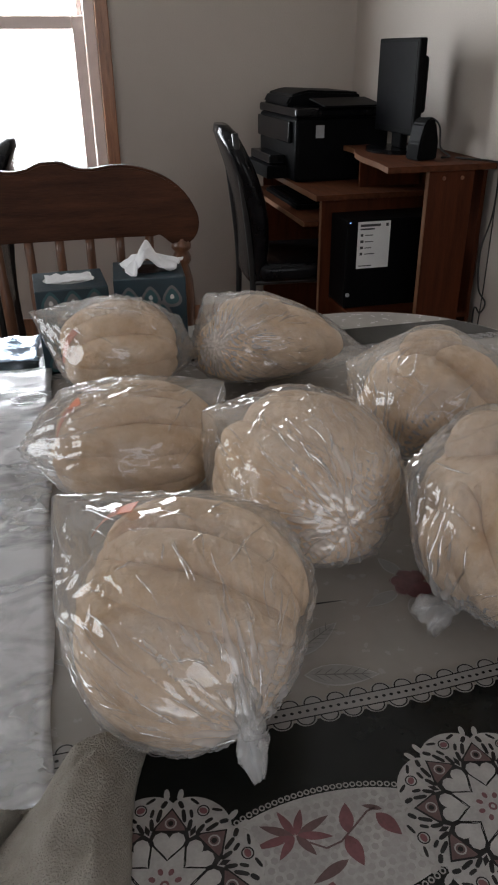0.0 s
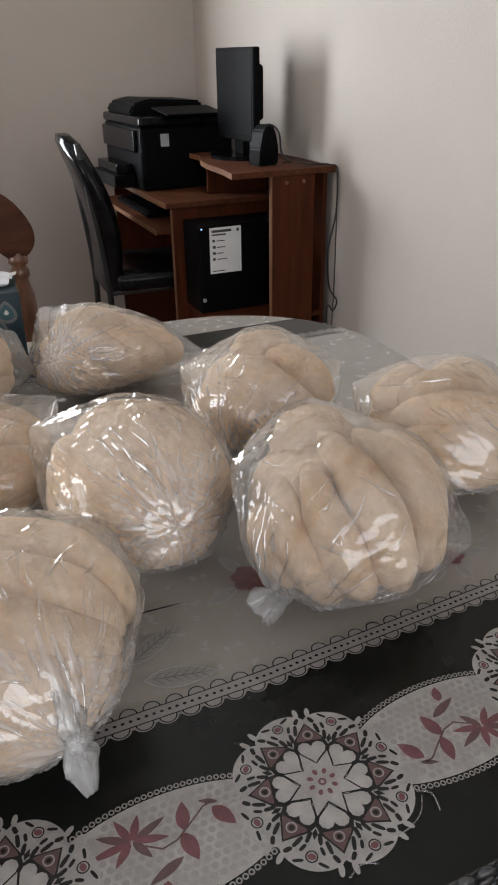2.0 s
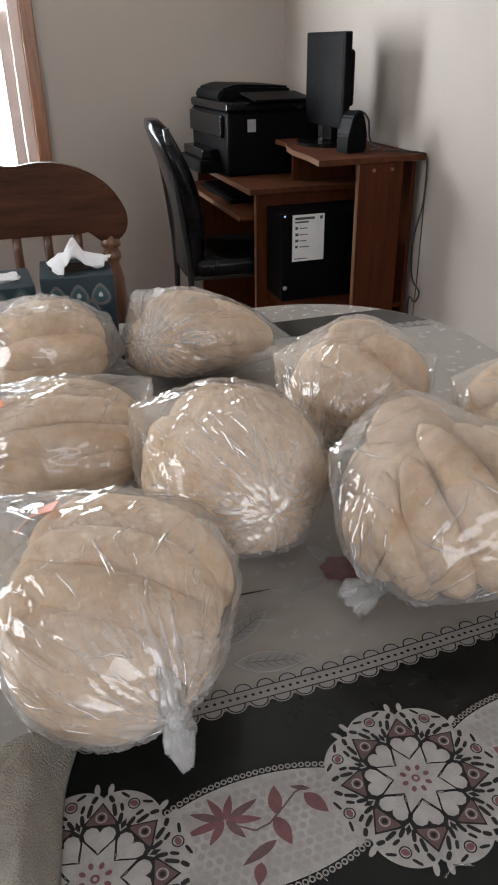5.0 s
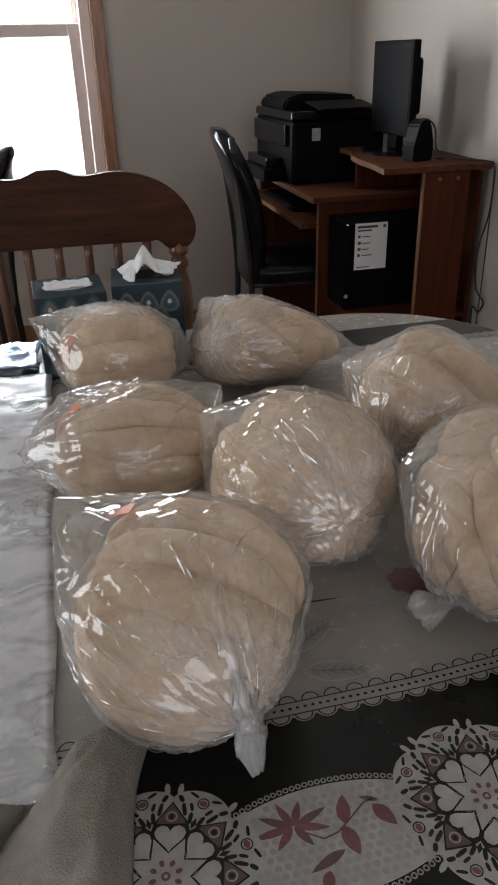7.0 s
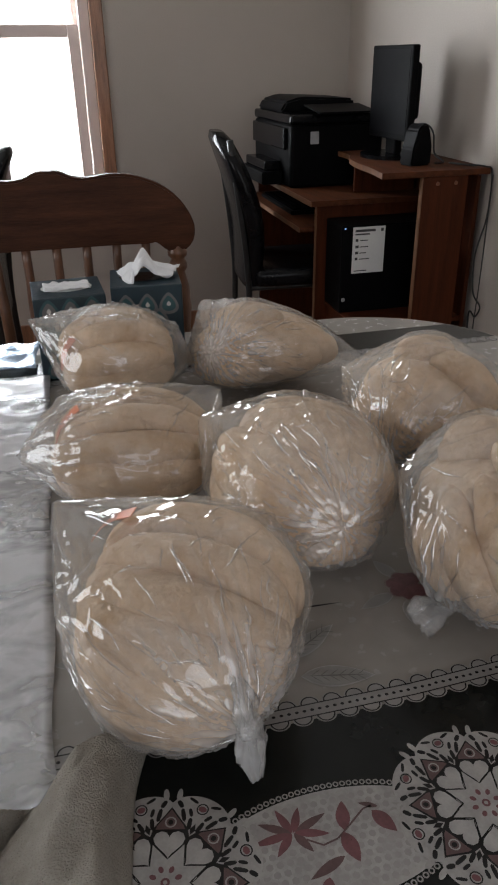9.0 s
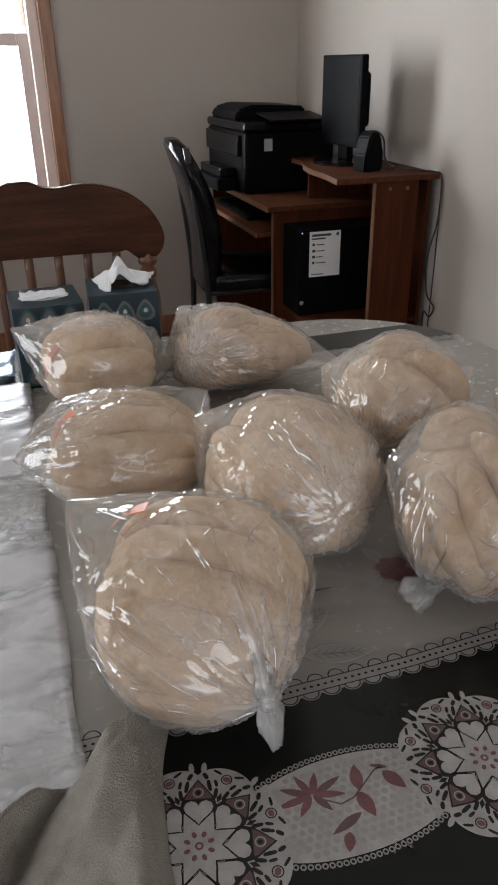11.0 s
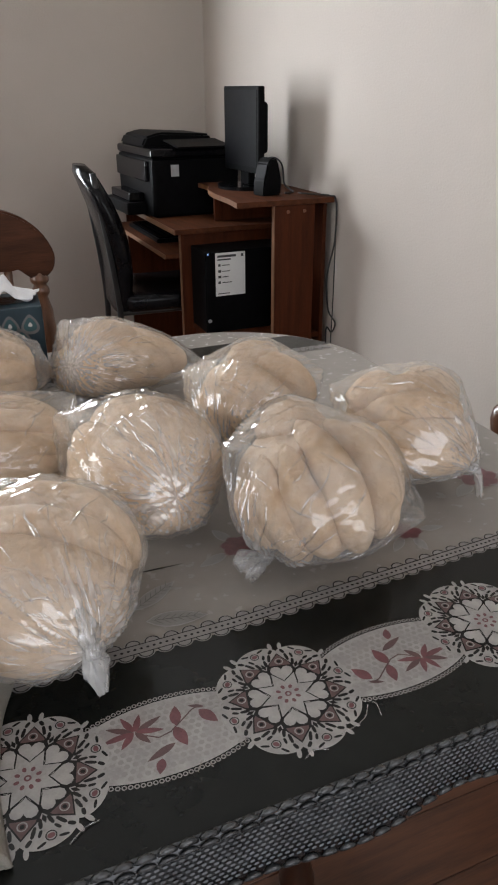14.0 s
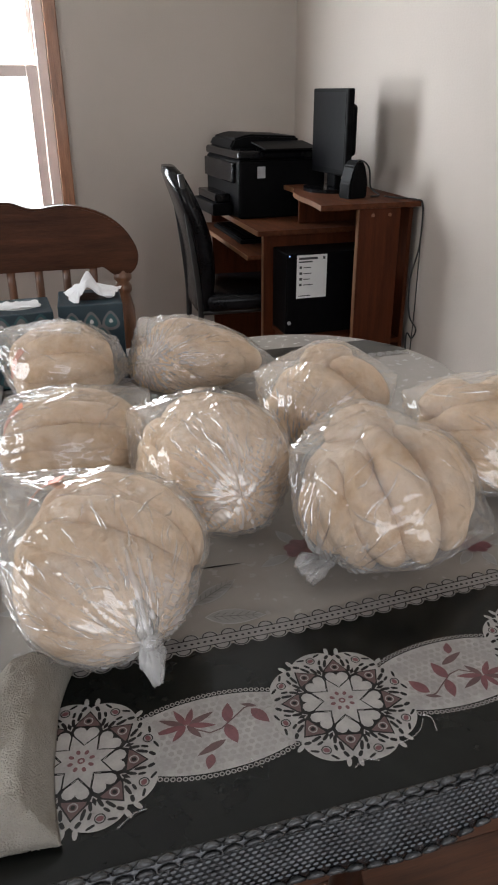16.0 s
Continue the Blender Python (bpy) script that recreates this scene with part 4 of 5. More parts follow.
bread_bag(-0.158, 0.163, 0.086, 0.108, 0.131, -17,
          sheaf(-10, -9, (104, 80, 58, 37, 16, -5, -24), 0.0195, 66),
          [(-66, 0, 0.012, 20)], [(160, 31, 0.046, 19), (50, 24, 0.003, 24), (-152, 24, 0.010, 24)], 1, "knotted clear bag of pale flat bread rolls beside a towel", orange_strip=(168, 50), core=0.019,
          tails=[([(-0.001, 0.002, 0.016), (-0.004, 0.008, 0.036)], (0.006, 0.008, 0.002)), ([(0.002, -0.006, -0.014), (0.003, -0.012, -0.034)], (0.007, 0.010, 0.004))])
bread_bag(-0.173, 0.435, 0.093, 0.082, 0.117, -6,
          sheaf(0, -2, (108, 72, 40, 14, -14), 0.018),
          [(178, 0, 0.022, 18)], [(24, 32, 0.026, 17), (150, 38, 0.012, 20), (-170, 12, 0.026, 20)], 2, "clear bag of stacked pale bread rolls beside the plastic sheet", orange_strip=(-165, 36), core=0.019)
bread_bag(-0.169, 0.692, 0.086, 0.080, 0.125, 2,
          sheaf(0, 0, (104, 66, 32, 0), 0.021),
          [(60, 40, 0.0, 20)], [(164, 33, 0.042, 15), (24, 22, 0.014, 18), (-12, 2, 0.014, 18)], 3, "clear bag of bread before the tissue boxes", orange_strip=(-152, 26))
bread_bag(-0.028, 0.311, 0.110, 0.081, 0.138, 100,
          sheaf(-158, -8, (92,), 0.046, 58) + sheaf(-155, -4, (48, 22, -4), 0.021, 60) + sheaf(-158, -6, (136, 160), 0.024, 56),
          [(172, 12, 0.000, 14)], [(60, 36, 0.024, 18), (112, 38, 0.010, 20), (-30, 30, 0.006, 20)], 4, "clear bag of wide pale bread among other bags")
bread_bag(0.038, 0.711, 0.120, 0.084, 0.118, -3,
          [(-156, 4, -92, -24, 0.033), (-128, 54, -70, -14, 0.026), (-88, 56, -52, -18, 0.023), (-60, 48, -28, -20, 0.020), (-174, 52, -48, 72, 0.027)],
          [(-140, 12, 0.004, 14)], [(-18, -14, 0.044, 18), (150, 50, 0.010, 18)], 5, "clear bag of bread rolls with a gathered end", core=0.022)
bread_bag(0.159, 0.444, 0.090, 0.101, 0.137, -5,
          [(-178, 14, -126, -12, 0.025), (-170, 40, -96, 4, 0.024), (-156, 62, -70, 10, 0.024), (-60, 78, -34, 12, 0.023), (150, 70, 16, 60, 0.022)],
          [(-130, -14, 0.016, 18)], [(174, 32, 0.012, 20), (0, 22, 0.014, 16)], 6, "clear bag of golden bread rolls with a knotted end", core=0.020,
          tails=[([(-0.003, -0.006, -0.008), (-0.004, -0.010, -0.024)], (0.005, 0.008, 0.007))])
bread_bag(0.119, 0.203, 0.096, 0.113, 0.145, -5,
          [(-168, 26, -134, -24, 0.020), (-164, 48, -114, -32, 0.018), (-150, 62, -96, -30, 0.019), (150, 82, -80, -28, 0.0215), (10, 78, -58, -26, 0.020), (10, 56, -34, -16, 0.020), (140, 52, 40, 62, 0.030)],
          [(-142, -26, 0.016, 20)], [(-26, -16, 0.024, 22), (172, 36, 0.006, 20)], 7, "knotted clear bag of long pointed bread rolls", tip=1.6, core=0.025,
          tails=[([(-0.014, -0.004, 0.000), (-0.028, -0.008, -0.006)], (0.006, 0.011, 0.013)), ([(-0.006, 0.010, 0.010), (-0.014, 0.016, 0.016)], (0.005, 0.009, 0.004))])
bread_bag(0.300, 0.294, 0.092, 0.098, 0.135, -3,
          [(170, 34, 140, 76, 0.020), (-176, 54, -40, 62, 0.020), (-162, 38, -56, 40, 0.020), (-150, 22, -56, 18, 0.020), (-138, 6, -50, -8, 0.020), (-174, 20, -130, -6, 0.022), (60, 60, -20, 44, 0.024)],
          [(-66, -10, 0.010, 18)], [(176, 38, 0.030, 20), (20, 22, 0.008, 18)], 8, "clear bag of bread rolls near the table's end", core=0.020,
          tails=[([(0.004, -0.006, -0.010), (0.006, -0.010, -0.030)], (0.005, 0.008, 0.007))])

# ---- tissue boxes ----
def tissue_box(x, y, turn, h, label, puff):
    t = thing("tissue_box", label, "tissue box", pose(x, y, TZ + 0.0006, 0, 0, turn), group="tissue boxes")
    w, d = 0.052, 0.052
    body = part("box", cuboid(-w, w, -d, d, 0, h, bevel=0.0015), M_TEAL, t, "dark teal printed cardboard")
    drops, inner, core = bmesh.new(), bmesh.new(), bmesh.new()
    def drop_shape(cx, cz, wd, ht):
        out = []
        for k in range(18):
            a = 2 * math.pi * k / 18
            out.append((cx + wd * math.sin(a) * (1 - 0.45 * math.cos(a)) * 0.9, cz + ht * math.cos(a)))
        return out
    for side in range(2):
        for row in range(6):
            for col in range(-2, 3):
                cx, cz = (col + 0.5 * (row % 2)) * 0.031, 0.014 + row * 0.0225
                if abs(cx) > w - 0.014 or cz > h - 0.016 or cz < 0.012:
                    continue
                for bm, s, lift in ((drops, 1.0, 0.0004), (inner, 0.70, 0.0007), (core, 0.22, 0.0010)):
                    pts = drop_shape(cx, cz, 0.0150 * s, 0.0165 * s)
                    if side == 0:
                        bm.faces.new([bm.verts.new((px, -d - lift, pz)) for px, pz in pts])
                    else:
                        bm.faces.new([bm.verts.new((w + lift, px, pz)) for px, pz in pts])
    part("drop_print", drops, M_TAUPE if puff else M_TEAL2, body)["kind"] = "stuff"
    part("drop_print", inner, M_TEAL2 if puff else M_TAUPE, body)["kind"] = "stuff"
    part("drop_print", core, M_CREAM, body)["kind"] = "stuff"
    bm = bmesh.new()
    flat(bm, ellipse(0, 0, 0.038, 0.026, 0, 28), h + 0.0006)
    part("slot", bm, M_PAPER if not puff else M_PDARK, body)
    bm, n = bmesh.new(), 26
    grid = []
    for i in range(n):
        row = []
        for j in range(n):
            u, v = i / (n - 1) * 2 - 1, j / (n - 1) * 2 - 1
            if puff:
                p = Vector((u * 0.034 * (1 + 0.25 * v), v * 0.024 + 0.006 * math.sin(5 * u), h + 0.032 * (1 - abs(u) ** 1.3) * (1 - 0.5 * v * v) + 0.014 * noise.noise(Vector((u * 2.4, v * 2, 3)))
                            + 0.009 * math.exp(-((u + 0.15) / 0.22) ** 2)))
                if u > 0.55:
                    p.x += (u - 0.55) * 0.03
                    p.z += 0.018 * (u - 0.55)
                if u < -0.6 and v < 0:
                    p.z -= 0.03 * (-u - 0.6) * 2
                    p.y -= 0.020
                p.z = max(p.z, h + 0.001) if abs(p.x) < w and abs(p.y) < d else p.z
            else:
                p = Vector((u * 0.034, v * 0.022, h + 0.003 + 0.004 * noise.noise(Vector((u * 3, v * 3, 1)))))
            row.append(bm.verts.new(p))
        grid.append(row)
    for i in range(n - 1):
        for j in range(n - 1):
            bm.faces.new((grid[i][j], grid[i + 1][j], grid[i + 1][j + 1], grid[i][j + 1]))
    tis = part("tissue", bm, M_TISSUE, t, "white tissue", smooth=True)
    md = tis.modifiers.new("thick", "SOLIDIFY")
    md.thickness = 0.0006


tissue_box(-0.108, 0.845, -4, 0.132, "dark teal patterned tissue box with a tissue pulled up", True)
tissue_box(-0.225, 0.855, 3, 0.122, "dark teal patterned tissue box with its tissue lying flat", False)

# ---- wooden dining chair ----
def dining_chair(m):
    c = thing("dining_chair", "dark-stained wooden spindle-back dining chair beyond the table", "chair", m)
    half = []
    for k, (px, pz) in enumerate(((0, 1.012), (0.018, 1.011), (0.04, 1.002), (0.065, 0.999), (0.10, 1.003), (0.14, 1.000), (0.185, 0.984), (0.22, 0.957), (0.242, 0.920), (0.244, 0.893), (0.234, 0.874), (0.215, 0.864), (0.195, 0.868), (0.175, 0.884), (0.16, 0.883), (0.10, 0.884), (0, 0.884))):
        half.append((px, pz))
    right = smooth_path([(p[0], p[1], 0) for p in half], 3)
    outline = [(p.x, p.y) for p in right] + [(-p.x, p.y) for p in right[::-1][1:-1]]
    bm = prism(bmesh.new(), outline, 0.024, "y")
    bmesh.ops.bevel(bm, geom=[e for e in bm.edges if abs(e.verts[0].co.y - e.verts[1].co.y) < 1e-5], offset=0.004, segments=2, affect="EDGES")
    part("crest_rail", bm, M_CHAIR, c)
    for k in range(-3, 4):
        if abs(k) < 4:
            bm = tube(bmesh.new(), smooth_path([(k * 0.052, 0.012, 0.888), (k * 0.050, 0.005, 0.7), (k * 0.047, -0.01, 0.46)], 5), [0.008] * 3 + [0.010] * 5 + [0.009] * 3, 10)
            part("spindle", bm, M_LATHE, c, smooth=True)
    for s in (-1, 1):
        bm = lathe(bmesh.new(), [(0.010, 0.885), (0.013, 0.872), (0.018, 0.866), (0.018, 0.858), (0.012, 0.852), (0.017, 0.843), (0.017, 0.835), (0.012, 0.828), (0.019, 0.80), (0.021, 0.76), (0.016, 0.70), (0.021, 0.62), (0.018, 0.46)][::-1], 18, Matrix.Translation((s * 0.212, 0.012, 0)))
        part("back_post", bm, M_LATHE, c, smooth=True)
        for yy in (-0.02, -0.40):
            bm = lathe(bmesh.new(), [(0.014, 0), (0.018, 0.1), (0.024, 0.25), (0.018, 0.34), (0.02, 0.43)], 14, Matrix.Translation((s * 0.19, yy, 0)))
            part("leg", bm, M_LATHE, c, smooth=True)
    bm = bmesh.new()
    prism(bm, rounded_rect(-0.235, 0.235, -0.44, 0.03, 0.07, 8), 0.035, "z")
    bmesh.ops.translate(bm, verts=bm.verts[:], vec=(0, 0, 0.43))
    part("seat", bm, M_CHAIR, c)
    part("stretcher", tube(bmesh.new(), [(-0.19, -0.2, 0.2), (0.19, -0.2, 0.2)], 0.011, 10), M_LATHE, c, smooth=True)


dining_chair(pose(-0.235, 1.06, 0, 0, 0, 0))


def low_chair(m):
    c = thing("low_wooden_chair", "glossy dark brown low wooden chair at the table's end", "chair", m)
    bm = bmesh.new()
    prism(bm, rounded_rect(-0.02, 0.30, -0.02, 0.30, 0.05, 6), 0.028, "z")
    bmesh.ops.translate(bm, verts=bm.verts[:], vec=(0, 0, 0.34))
    part("seat", bm, M_CHAIR, c)
    for yy in (0.0, 0.28):
        part("back_post", lathe(bmesh.new(), [(0.014, 0), (0.018, 0.1), (0.016, 0.34), (0.018, 0.5), (0.014, 0.63), (0.020, 0.645), (0.026, 0.660), (0.029, 0.678), (0.026, 0.696), (0.016, 0.708), (0.006, 0.712)], 20, Matrix.Translation((0, yy, 0))), M_LATHE, c, smooth=True)
        part("front_leg", lathe(bmesh.new(), [(0.013, 0), (0.018, 0.1), (0.016, 0.34)], 16, Matrix.Translation((0.27, yy, 0))), M_LATHE, c, smooth=True)
    for z in (0.46, 0.58):
        part("back_rail", cuboid(-0.008, 0.008, 0.014, 0.266, z, z + 0.05, bevel=0.004), M_CHAIR, c)


low_chair(pose(0.658, 0.492, 0, 0, 0, -90))


# ---- black upholstered chairs ----
def black_chair(m, label):
    """Slim metal chair with a padded glossy back; it faces +x."""
    c = thing("padded_chair", label, "chair", m, group="black padded chairs")
    bm = bmesh.new()
    rows, n = [], 22
    for i in range(n + 1):
        t = i / n
        z = 0.44 + 0.52 * t
        x = -0.19 - 0.10 * t + 0.045 * math.sin(math.pi * t)
        w = 0.17 + 0.03 * math.sin(math.pi * t) - (0.10 * max(0, t - 0.78) / 0.22) ** 1 * (max(0, t - 0.78) / 0.22)
        th = 0.036 + 0.014 * math.sin(math.pi * t) - 0.012 * (t > 0.97)
        ringv = []
        for k in range(20):
            a = 2 * math.pi * k / 20
            cc, ss = math.cos(a), math.sin(a)
            ringv.append(bm.verts.new((x + th * abs(ss) ** 0.7 * (1 if ss > 0 else -1) * 0.9, w * abs(cc) ** 0.6 * (1 if cc > 0 else -1), z)))
        rows.append(ringv)
    for a, b in zip(rows, rows[1:]):
        for k in range(20):
            bm.faces.new((a[k], a[(k + 1) % 20], b[(k + 1) % 20], b[k]))
    bm.faces.new(rows[0][::-1])
    bm.faces.new(rows[-1])
    bmesh.ops.translate(bm, verts=bm.verts[:], vec=(0, 0, -0.012))
    part("backrest", bm, M_LEATHER, c, "glossy black padded back in clear wrap", smooth=True)
    bm = cuboid(-0.19, 0.22, -0.2, 0.2, 0.435, 0.50, bevel=0.025, seg=4)
    part("seat", bm, M_LEATHER, c, "black padded seat", smooth=True)
    for s in (-1, 1):
        part("back_leg", tube(bmesh.new(), smooth_path([(-0.265, s * 0.15, 0.93), (-0.21, s * 0.165, 0.45), (-0.23, s * 0.175, 0.0)], 6), 0.012, 10), M_METAL, c, smooth=True)
        part("front_leg", tube(bmesh.new(), [(0.18, s * 0.165, 0.44), (0.20, s * 0.17, 0.0)], 0.012, 10), M_METAL, c, smooth=True)
        part("side_rail", tube(bmesh.new(), [(-0.21, s * 0.165, 0.43), (0.18, s * 0.165, 0.43)], 0.010, 8), M_METAL, c, smooth=True)


black_chair(pose(0.625, 2.43, 0, 0, 0, -4), "black padded metal chair in clear wrap at the desk")
black_chair(pose(-0.65, 2.25, 0, 0, 0, 176), "black padded metal chair in clear wrap by the window")

# ---- computer desk ----
desk = thing("computer_desk", "reddish-brown laminate computer desk with a raised monitor shelf", "desk", pose(0.85, 2.4, 0))


def dpart(name, x0, x1, y0, y1, z0, z1, mat=M_DESK, bevel=0.0015, label="", parent=None):
    return part(name, cuboid(x0 - 0.85, x1 - 0.85, y0 - 2.4, y1 - 2.4, z0, z1, bevel=bevel), mat, parent or desk, label)


side = dpart("side_panel", 0.852, 1.0, 1.87, 1.888, 0.0, 0.845)
dpart("edge_band", 0.848, 0.8515, 1.87, 1.888, 0.0, 0.845, M_EDGE, 0.0005, "pale worn edge", side)
div = dpart("divider_panel", 0.626, 1.04, 2.19, 2.206, 0.0, 0.722)
dpart("edge_band", 0.622, 0.6255, 2.19, 2.206, 0.0, 0.722, M_EDGE, 0.0005, "pale worn edge", div)
dpart("side_panel", 0.64, 1.06, 3.03, 3.046, 0.0, 0.722)
dpart("back_panel", 1.042, 1.056, 1.89, 3.028, 0.25, 0.84)
lower = dpart("printer_top", 0.60, 1.04, 2.17, 3.06, 0.7225, 0.740, M_DESKTOP)
dpart("edge_band", 0.596, 0.5995, 2.17, 3.06, 0.7225, 0.740, M_EDGE, 0.0005, "pale worn edge", lower)
tray = dpart("keyboard_tray", 0.575, 0.90, 2.22, 3.02, 0.630, 0.646, M_DESKTOP)
dpart("edge_band", 0.571, 0.5745, 2.22, 3.02, 0.630, 0.646, M_EDGE, 0.0005, "pale worn edge", tray)
bm = bmesh.new()
outl = smooth_path([(0.715, 1.865, 0), (0.73, 1.99, 0), (0.735, 2.12, 0), (0.755, 2.24, 0), (0.79, 2.34, 0), (0.79, 2.45, 0)], 4)
prism(bm, [(p.x - 0.85, p.y - 2.4) for p in outl] + [(1.07 - 0.85, 2.45 - 2.4), (1.07 - 0.85, 1.865 - 2.4)], 0.017, "z")
bmesh.ops.translate(bm, verts=bm.verts[:], vec=(0, 0, 0.8465))
shelf = part("monitor_shelf", bm, M_DESKTOP, desk, "raised shelf with a shaped front edge")
bm = bmesh.new()
for p, q in zip(outl, outl[1:]):
    vs = [bm.verts.new((r.x - 0.85 - 0.0012, r.y - 2.4, z)) for r, z in ((p, 0.8467), (q, 0.8467), (q, 0.8633), (p, 0.8633))]
    bm.faces.new(vs)
part("edge_band", bm, M_EDGE, shelf, "pale worn edge")
dpart("support", 0.80, 1.03, 2.30, 2.314, 0.7405, 0.846)
dpart("bay_floor", 0.66, 1.04, 1.889, 2.189, 0.374, 0.390)
dpart("base_board", 0.67, 0.69, 1.889, 2.189, 0.02, 0.373)
for xx in (0.90, 0.96):
    bm = lathe(bmesh.new(), [(0.006, 0), (0.006, 0.002), (0.004, 0.003)], 12, pose(xx - 0.85, 1.8698 - 2.4, 0.825, 90, 0, 0))
    part("screw_cap", bm, M_EDGE, side)

# ---- computer things ----
tower = thing("computer_tower", "black desktop computer tower with a white label in the desk bay", "computer", pose(0.85, 2.11, 0.3465))
tb = part("case", cuboid(-0.19, 0.18, -0.08, 0.075, 0.044, 0.335, bevel=0.004), M_BLACK, tower)
lab = part("label_sheet", cuboid(-0.153, -0.040, -0.0812, -0.0803, 0.178, 0.330), M_PAPER, tower, "white printed paper label")
bm = bmesh.new()
for z0, z1, x0, x1 in ((0.314, 0.322, -0.145, -0.075), (0.304, 0.309, -0.145, -0.095), (0.283, 0.292, -0.143, -0.134), (0.262, 0.271, -0.143, -0.132), (0.242, 0.251, -0.143, -0.132), (0.222, 0.231, -0.143, -0.134),
                       (0.285, 0.288, -0.128, -0.100), (0.264, 0.267, -0.128, -0.098), (0.244, 0.247, -0.128, -0.104), (0.224, 0.227, -0.128, -0.092), (0.185, 0.188, -0.145, -0.10), (0.313, 0.323, -0.056, -0.047)):
    box(bm, x0, x1, -0.0818, -0.0812, z0, z1)
part("label_mark", bm, M_INK, lab)["kind"] = "stuff"
part("badge", lathe(bmesh.new(), [(0.007, 0), (0.007, 0.002), (0.005, 0.003)], 14, pose(-0.178, -0.0798, 0.09, 90, 0, 0)), M_GREYDOT, tower)
part("status_light", lathe(bmesh.new(), [(0.0022, 0), (0.0022, 0.001)], 8, pose(-0.180, -0.0798, 0.328, 90, 0, 0)), M_LED, tower, "small blue light")

mon = thing("monitor", "black flat computer monitor on a stand on the desk shelf", "monitor", pose(0.895, 2.235, 0.8638, 0, 0, 3))
part("bezel", cuboid(-0.014, 0.012, -0.142, 0.142, 0.058, 0.338, bevel=0.005), M_BLACK, mon)
part("screen", cuboid(-0.0152, -0.0138, -0.130, 0.130, 0.078, 0.326), M_SCREEN, mon, "dark switched-off screen")
part("rear_shell", cuboid(0.0125, 0.045, -0.11, 0.11, 0.121, 0.29, bevel=0.014, seg=3), M_BLACK, mon)
part("neck", cuboid(0.0, 0.028, -0.035, 0.035, 0.012, 0.12, bevel=0.006), M_BLACK, mon)
bm = bmesh.new()
prism(bm, ellipse(-0.01, 0, 0.085, 0.11, 0, 32), 0.013, "z")
part("base", bm, M_BLACK_GLOSS, mon)

spk = thing("speaker", "small black wedge-shaped desktop speaker beside the monitor", "speaker", pose(0.885, 2.01, 0.8638, 0, 0, 15) @ Matrix.Scale(0.86, 4))
bm = bmesh.new()
prism(bm, [(-0.045, 0.0), (0.045, 0.0), (0.048, 0.06), (0.03, 0.125), (0.015, 0.14), (-0.005, 0.14), (-0.022, 0.12), (-0.04, 0.06)], 0.072, "y")
bmesh.ops.translate(bm, verts=bm.verts[:], vec=(0, -0.036, 0))
bmesh.ops.bevel(bm, geom=bm.edges[:], offset=0.006, segments=2, affect="EDGES")
part("housing", bm, M_BLACK, spk)
bm = cuboid(-0.0015, 0.0015, -0.028, 0.028, 0.012, 0.118, bevel=0.001)
bmesh.ops.transform(bm, matrix=pose(-0.0415, 0, 0, 0, 11, 0), verts=bm.verts[:])
part("grille", bm, M_METAL, spk)

prn = thing("printer", "black multifunction printer with open paper trays on the desk", "printer", pose(0.79, 2.70, 0.7405, 0, 0, 2))
part("body", cuboid(-0.19, 0.17, -0.24, 0.22, 0.0, 0.215, bevel=0.012, seg=3), M_BLACK, prn)
part("scanner_lid", cuboid(-0.192, 0.172, -0.242, 0.222, 0.2155, 0.248, bevel=0.010, seg=3), M_BLACK_GLOSS, prn)
bm = bmesh.new()
prism(bm, [(-0.18, 0.2485), (0.12, 0.2485), (0.11, 0.290), (-0.10, 0.30), (-0.16, 0.285)], 0.30, "y")
bmesh.ops.translate(bm, verts=bm.verts[:], vec=(0.0, -0.09, 0))
bmesh.ops.bevel(bm, geom=bm.edges[:], offset=0.008, segments=2, affect="EDGES")
part("document_feeder", bm, M_BLACK, prn)
bm = cuboid(-0.10, 0.12, -0.26, -0.09, 0.262, 0.268, bevel=0.002)
bmesh.ops.transform(bm, matrix=pose(0, 0, 0.018, 6, 0, 0), verts=bm.verts[:])
part("feed_tray", bm, M_BLACK, prn)
part("paper_cassette", cuboid(-0.27, -0.1905, -0.15, 0.15, 0.004, 0.05, bevel=0.005), M_BLACK, prn)
part("output_tray", cuboid(-0.255, -0.1905, -0.13, 0.13, 0.0505, 0.085, bevel=0.006), M_BLACK_GLOSS, prn)
part("control_panel", cuboid(-0.205, -0.1905, -0.20, 0.20, 0.13, 0.205, bevel=0.005), M_BLACK_GLOSS, prn)
part("sticker", cuboid(-0.115, -0.083, -0.2415, -0.2404, 0.150, 0.192), M_GREYDOT, prn, "small grey sticker")

kb = thing("keyboard", "black computer keyboard on the desk's sliding tray", "keyboard", pose(0.68, 2.66, 0.6465))
part("case", cuboid(-0.07, 0.07, -0.22, 0.22, 0, 0.016, bevel=0.005), M_BLACK, kb)
bm = bmesh.new()
for r in range(5):
    for k in range(20):
        box(bm, -0.058 + r * 0.022, -0.040 + r * 0.022, -0.208 + k * 0.0208, -0.190 + k * 0.0208, 0.0165, 0.022)
ob = part("keys", bm, M_BLACK_GLOSS, kb)
ob["kind"] = "stuff"


def cable(pts, radius, label):
    c = thing("cable", label, "cable", group="cables behind the desk")
    part("cord", tube(bmesh.new(), smooth_path(pts, 8), radius, 8), M_CABLE, c, smooth=True)


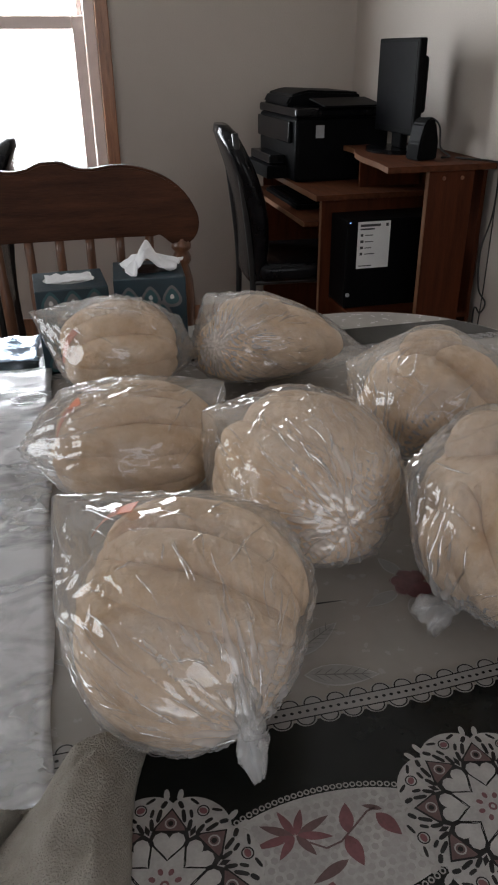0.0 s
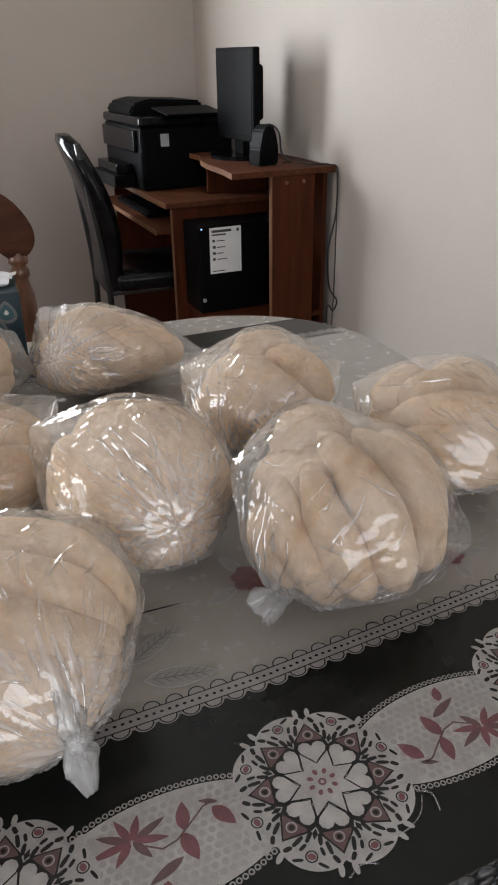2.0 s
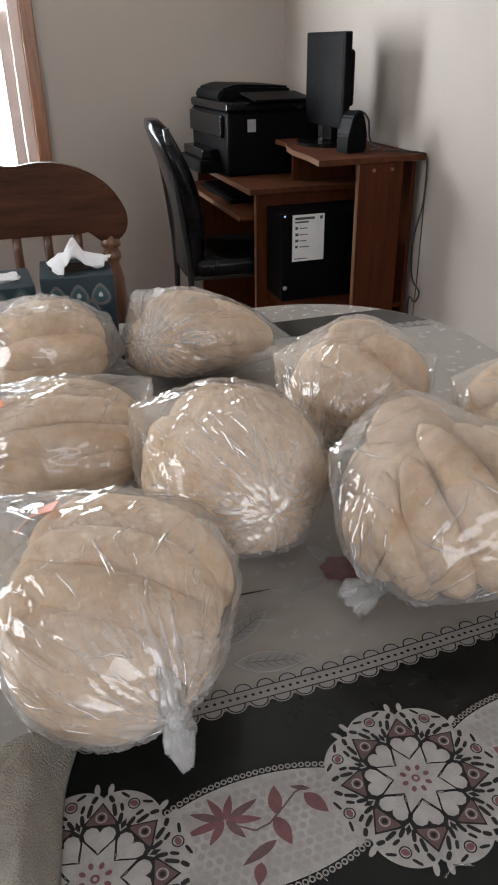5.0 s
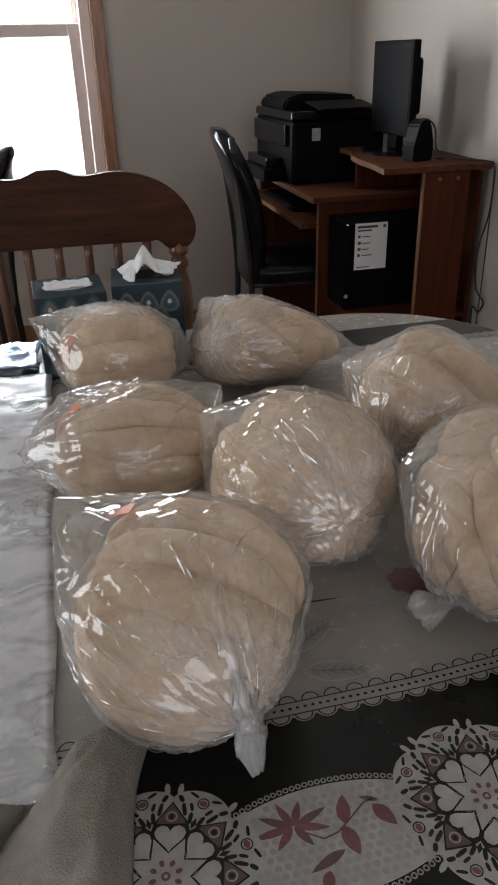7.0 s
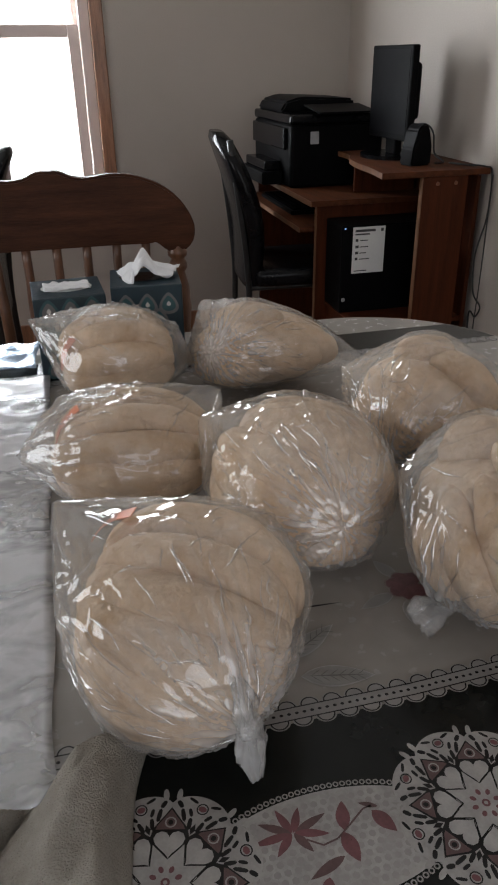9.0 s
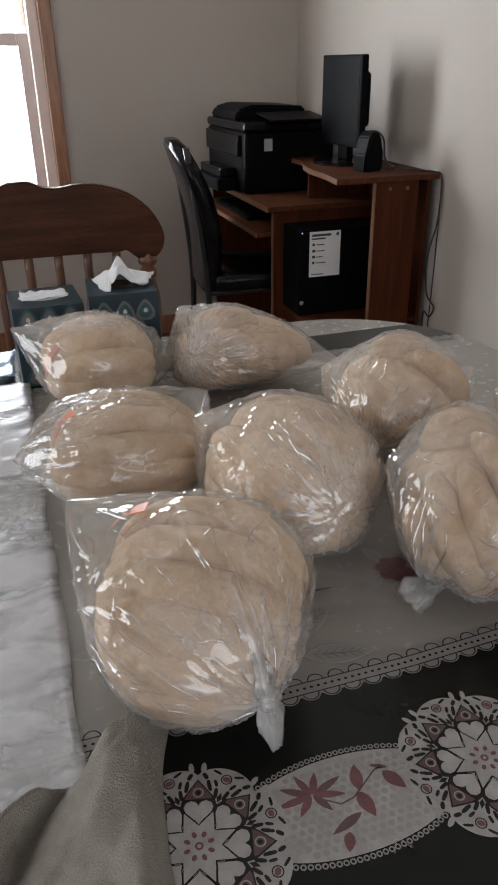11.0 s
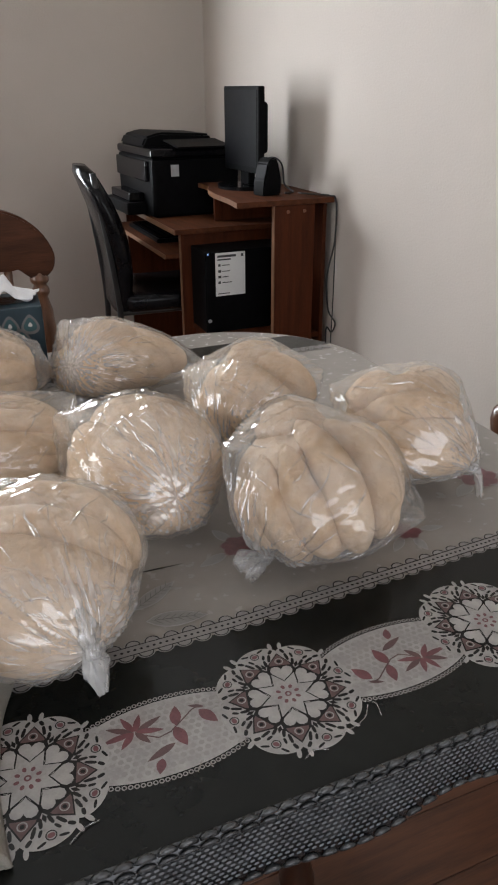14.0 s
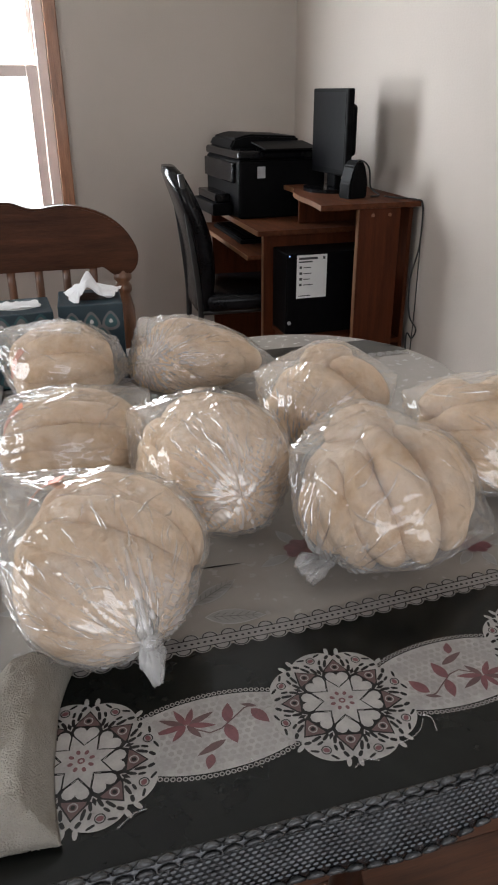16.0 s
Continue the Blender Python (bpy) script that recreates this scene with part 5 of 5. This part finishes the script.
cable([(1.0, 2.0, 0.866), (1.03, 1.93, 0.867), (1.062, 1.885, 0.866), (1.072, 1.858, 0.85), (1.070, 1.852, 0.72), (1.05, 1.86, 0.60), (1.06, 1.86, 0.48), (1.068, 1.82, 0.44), (1.066, 1.84, 0.40), (1.06, 1.87, 0.40), (1.066, 1.86, 0.2), (1.066, 1.86, 0.1)], 0.0028, "thin black cable hanging behind the desk")
cable([(1.068, 1.845, 0.846), (1.066, 1.84, 0.7), (1.068, 1.842, 0.5), (1.066, 1.845, 0.3), (1.066, 1.85, 0.1)], 0.002, "thin black power cord hanging along the wall")
cable([(0.92, 2.12, 0.97), (0.95, 2.09, 0.975), (0.97, 2.07, 0.95), (0.975, 2.06, 0.89), (0.99, 2.02, 0.868), (0.95, 2.0, 0.868)], 0.003, "black cable between the monitor and speaker")

# ---- plastic sheet, foil and towel ----
def sheet(name, label, category, x0, x1, y0, y1, z, mat, amp, seed, nx=40, ny=70, thick=0.0006, m=None):
    t = thing(name, label, category, pose((x0 + x1) / 2, (y0 + y1) / 2, TZ))
    bm, g = bmesh.new(), []
    for i in range(nx + 1):
        row = []
        for j in range(ny + 1):
            u, v = x0 + (x1 - x0) * i / nx, y0 + (y1 - y0) * j / ny
            q = Vector((u * 9 + seed, v * 7, seed))
            hgt = amp * (0.5 + 0.5 * noise.noise(q)) + amp * 0.5 * (1 - abs(noise.noise(q * 2.7))) ** 4
            edge = 0.006 * noise.noise(Vector((v * 11, seed, 0))) if i == nx else 0
            row.append(bm.verts.new((u + edge - (x0 + x1) / 2, v - (y0 + y1) / 2, z + hgt)))
        g.append(row)
    for i in range(nx):
        for j in range(ny):
            bm.faces.new((g[i][j], g[i + 1][j], g[i + 1][j + 1], g[i][j + 1]))
    ob = part("film", bm, mat, t, smooth=True)
    md = ob.modifiers.new("thick", "SOLIDIFY")
    md.thickness = thick
    return t


sheet("plastic_sheet", "folded whitish translucent plastic sheet on the table", "plastic sheet", -0.62, -0.266, 0.06, 0.81, 0.003, M_SHEET, 0.0045, 4)
sheet("foil_packet", "crinkled silver-blue foil packet on the table", "packet", -0.50, -0.283, 0.83, 0.94, 0.004, M_FOIL, 0.012, 9, 24, 16, 0.002)

towel = thing("towel", "crumpled cream terry towel at the table's edge", "towel", pose(-0.29, 0.02, TZ + 0.002))
bm, n = bmesh.new(), 150
rows = []
for i in range(n + 1):
    row = []
    for j in range(n + 1):
        u, v = i / n, j / n
        q = Vector((u * 3.0, v * 2.2, 2.3))
        # the cloth narrows to a corner at its far end; folds run from that corner to the near edge
        x = (-0.125 + 0.196 * u) * (1 - 0.50 * v) + 0.056 * v ** 1.5 - 0.006 + 0.006 * noise.noise(q)
        y = -0.085 + 0.168 * v - 0.060 * v * (1 - u) ** 1.5 + 0.006 * noise.noise(q + Vector((9, 0, 0)))
        rim = min(u, 1 - u, v * 1.3, 1 - v) * 2
        main = math.exp(-(((u - 0.66 - 0.05 * math.sin(2.6 * v)) / 0.22) ** 2)) * (0.024 + 0.008 * v)
        second = 0.030 * math.exp(-(((u - 0.22 + 0.10 * v) / 0.13) ** 2)) * (1 - 0.4 * v) + 0.016 * math.exp(-(((v - 0.30 - 0.25 * u) / 0.10) ** 2)) * max(0.0, 0.55 - u)
        third = 0.012 * math.exp(-(((u - 0.88) / 0.08) ** 2)) * (1 - v)
        valley = 0.026 * math.exp(-(((u - 0.40 + 0.06 * v + 0.03 * math.sin(9 * v)) / 0.045) ** 2)) * (1 - 0.7 * v)
        hgt = min(1.0, rim * 4.5) ** 0.5 * (0.014 + main + second + third - valley + 0.010 * noise.noise(q * 1.6) + 0.005 * noise.noise(q * 3.4))
        pile = 0.0007 * noise.noise(Vector((x, y, hgt)) * 700)
        row.append(bm.verts.new((x + pile, y + pile, 0.002 + max(0.0, hgt + pile))))
    rows.append(row)
for i in range(n):
    for j in range(n):
        bm.faces.new((rows[i][j], rows[i + 1][j], rows[i + 1][j + 1], rows[i][j + 1]))
ob = part("terry_cloth", bm, M_TOWEL, towel, smooth=True)
ob.modifiers.new("thick", "SOLIDIFY").thickness = 0.0018

# ---- floor planks ----
floor = tagged(new("floor"), "reddish-brown wooden plank floor", "floor", kind="structure")
part("subfloor", cuboid(LX, WX, SY, WY, -0.1, -0.016), M_TABLE, floor)
stock = {}
rnd = random.Random(3)
y = SY
while y < WY - 0.001:
    x, y1 = LX, min(y + 0.12, WY)
    x = LX
    first = True
    while x < WX - 0.001:
        ln = min(rnd.choice((0.6, 0.9, 1.2)), WX - x)
        if WX - x - ln < 0.2:
            ln = WX - x
        key = (round(ln, 3), round(y1 - y, 3))
        if key not in stock:
            bm = cuboid(0.0008, key[0] - 0.0008, 0.0008, key[1] - 0.0008, -0.0158, 0.0, bevel=0.001, seg=1)
            me = bpy.data.meshes.new("plank")
            bm.to_mesh(me)
            bm.free()
            me.materials.append(M_FLOOR)
            stock[key] = me
        ob = new("plank", stock[key])
        ob.parent, ob.location = floor, (x, y, 0)
        x += ln
    y = y1
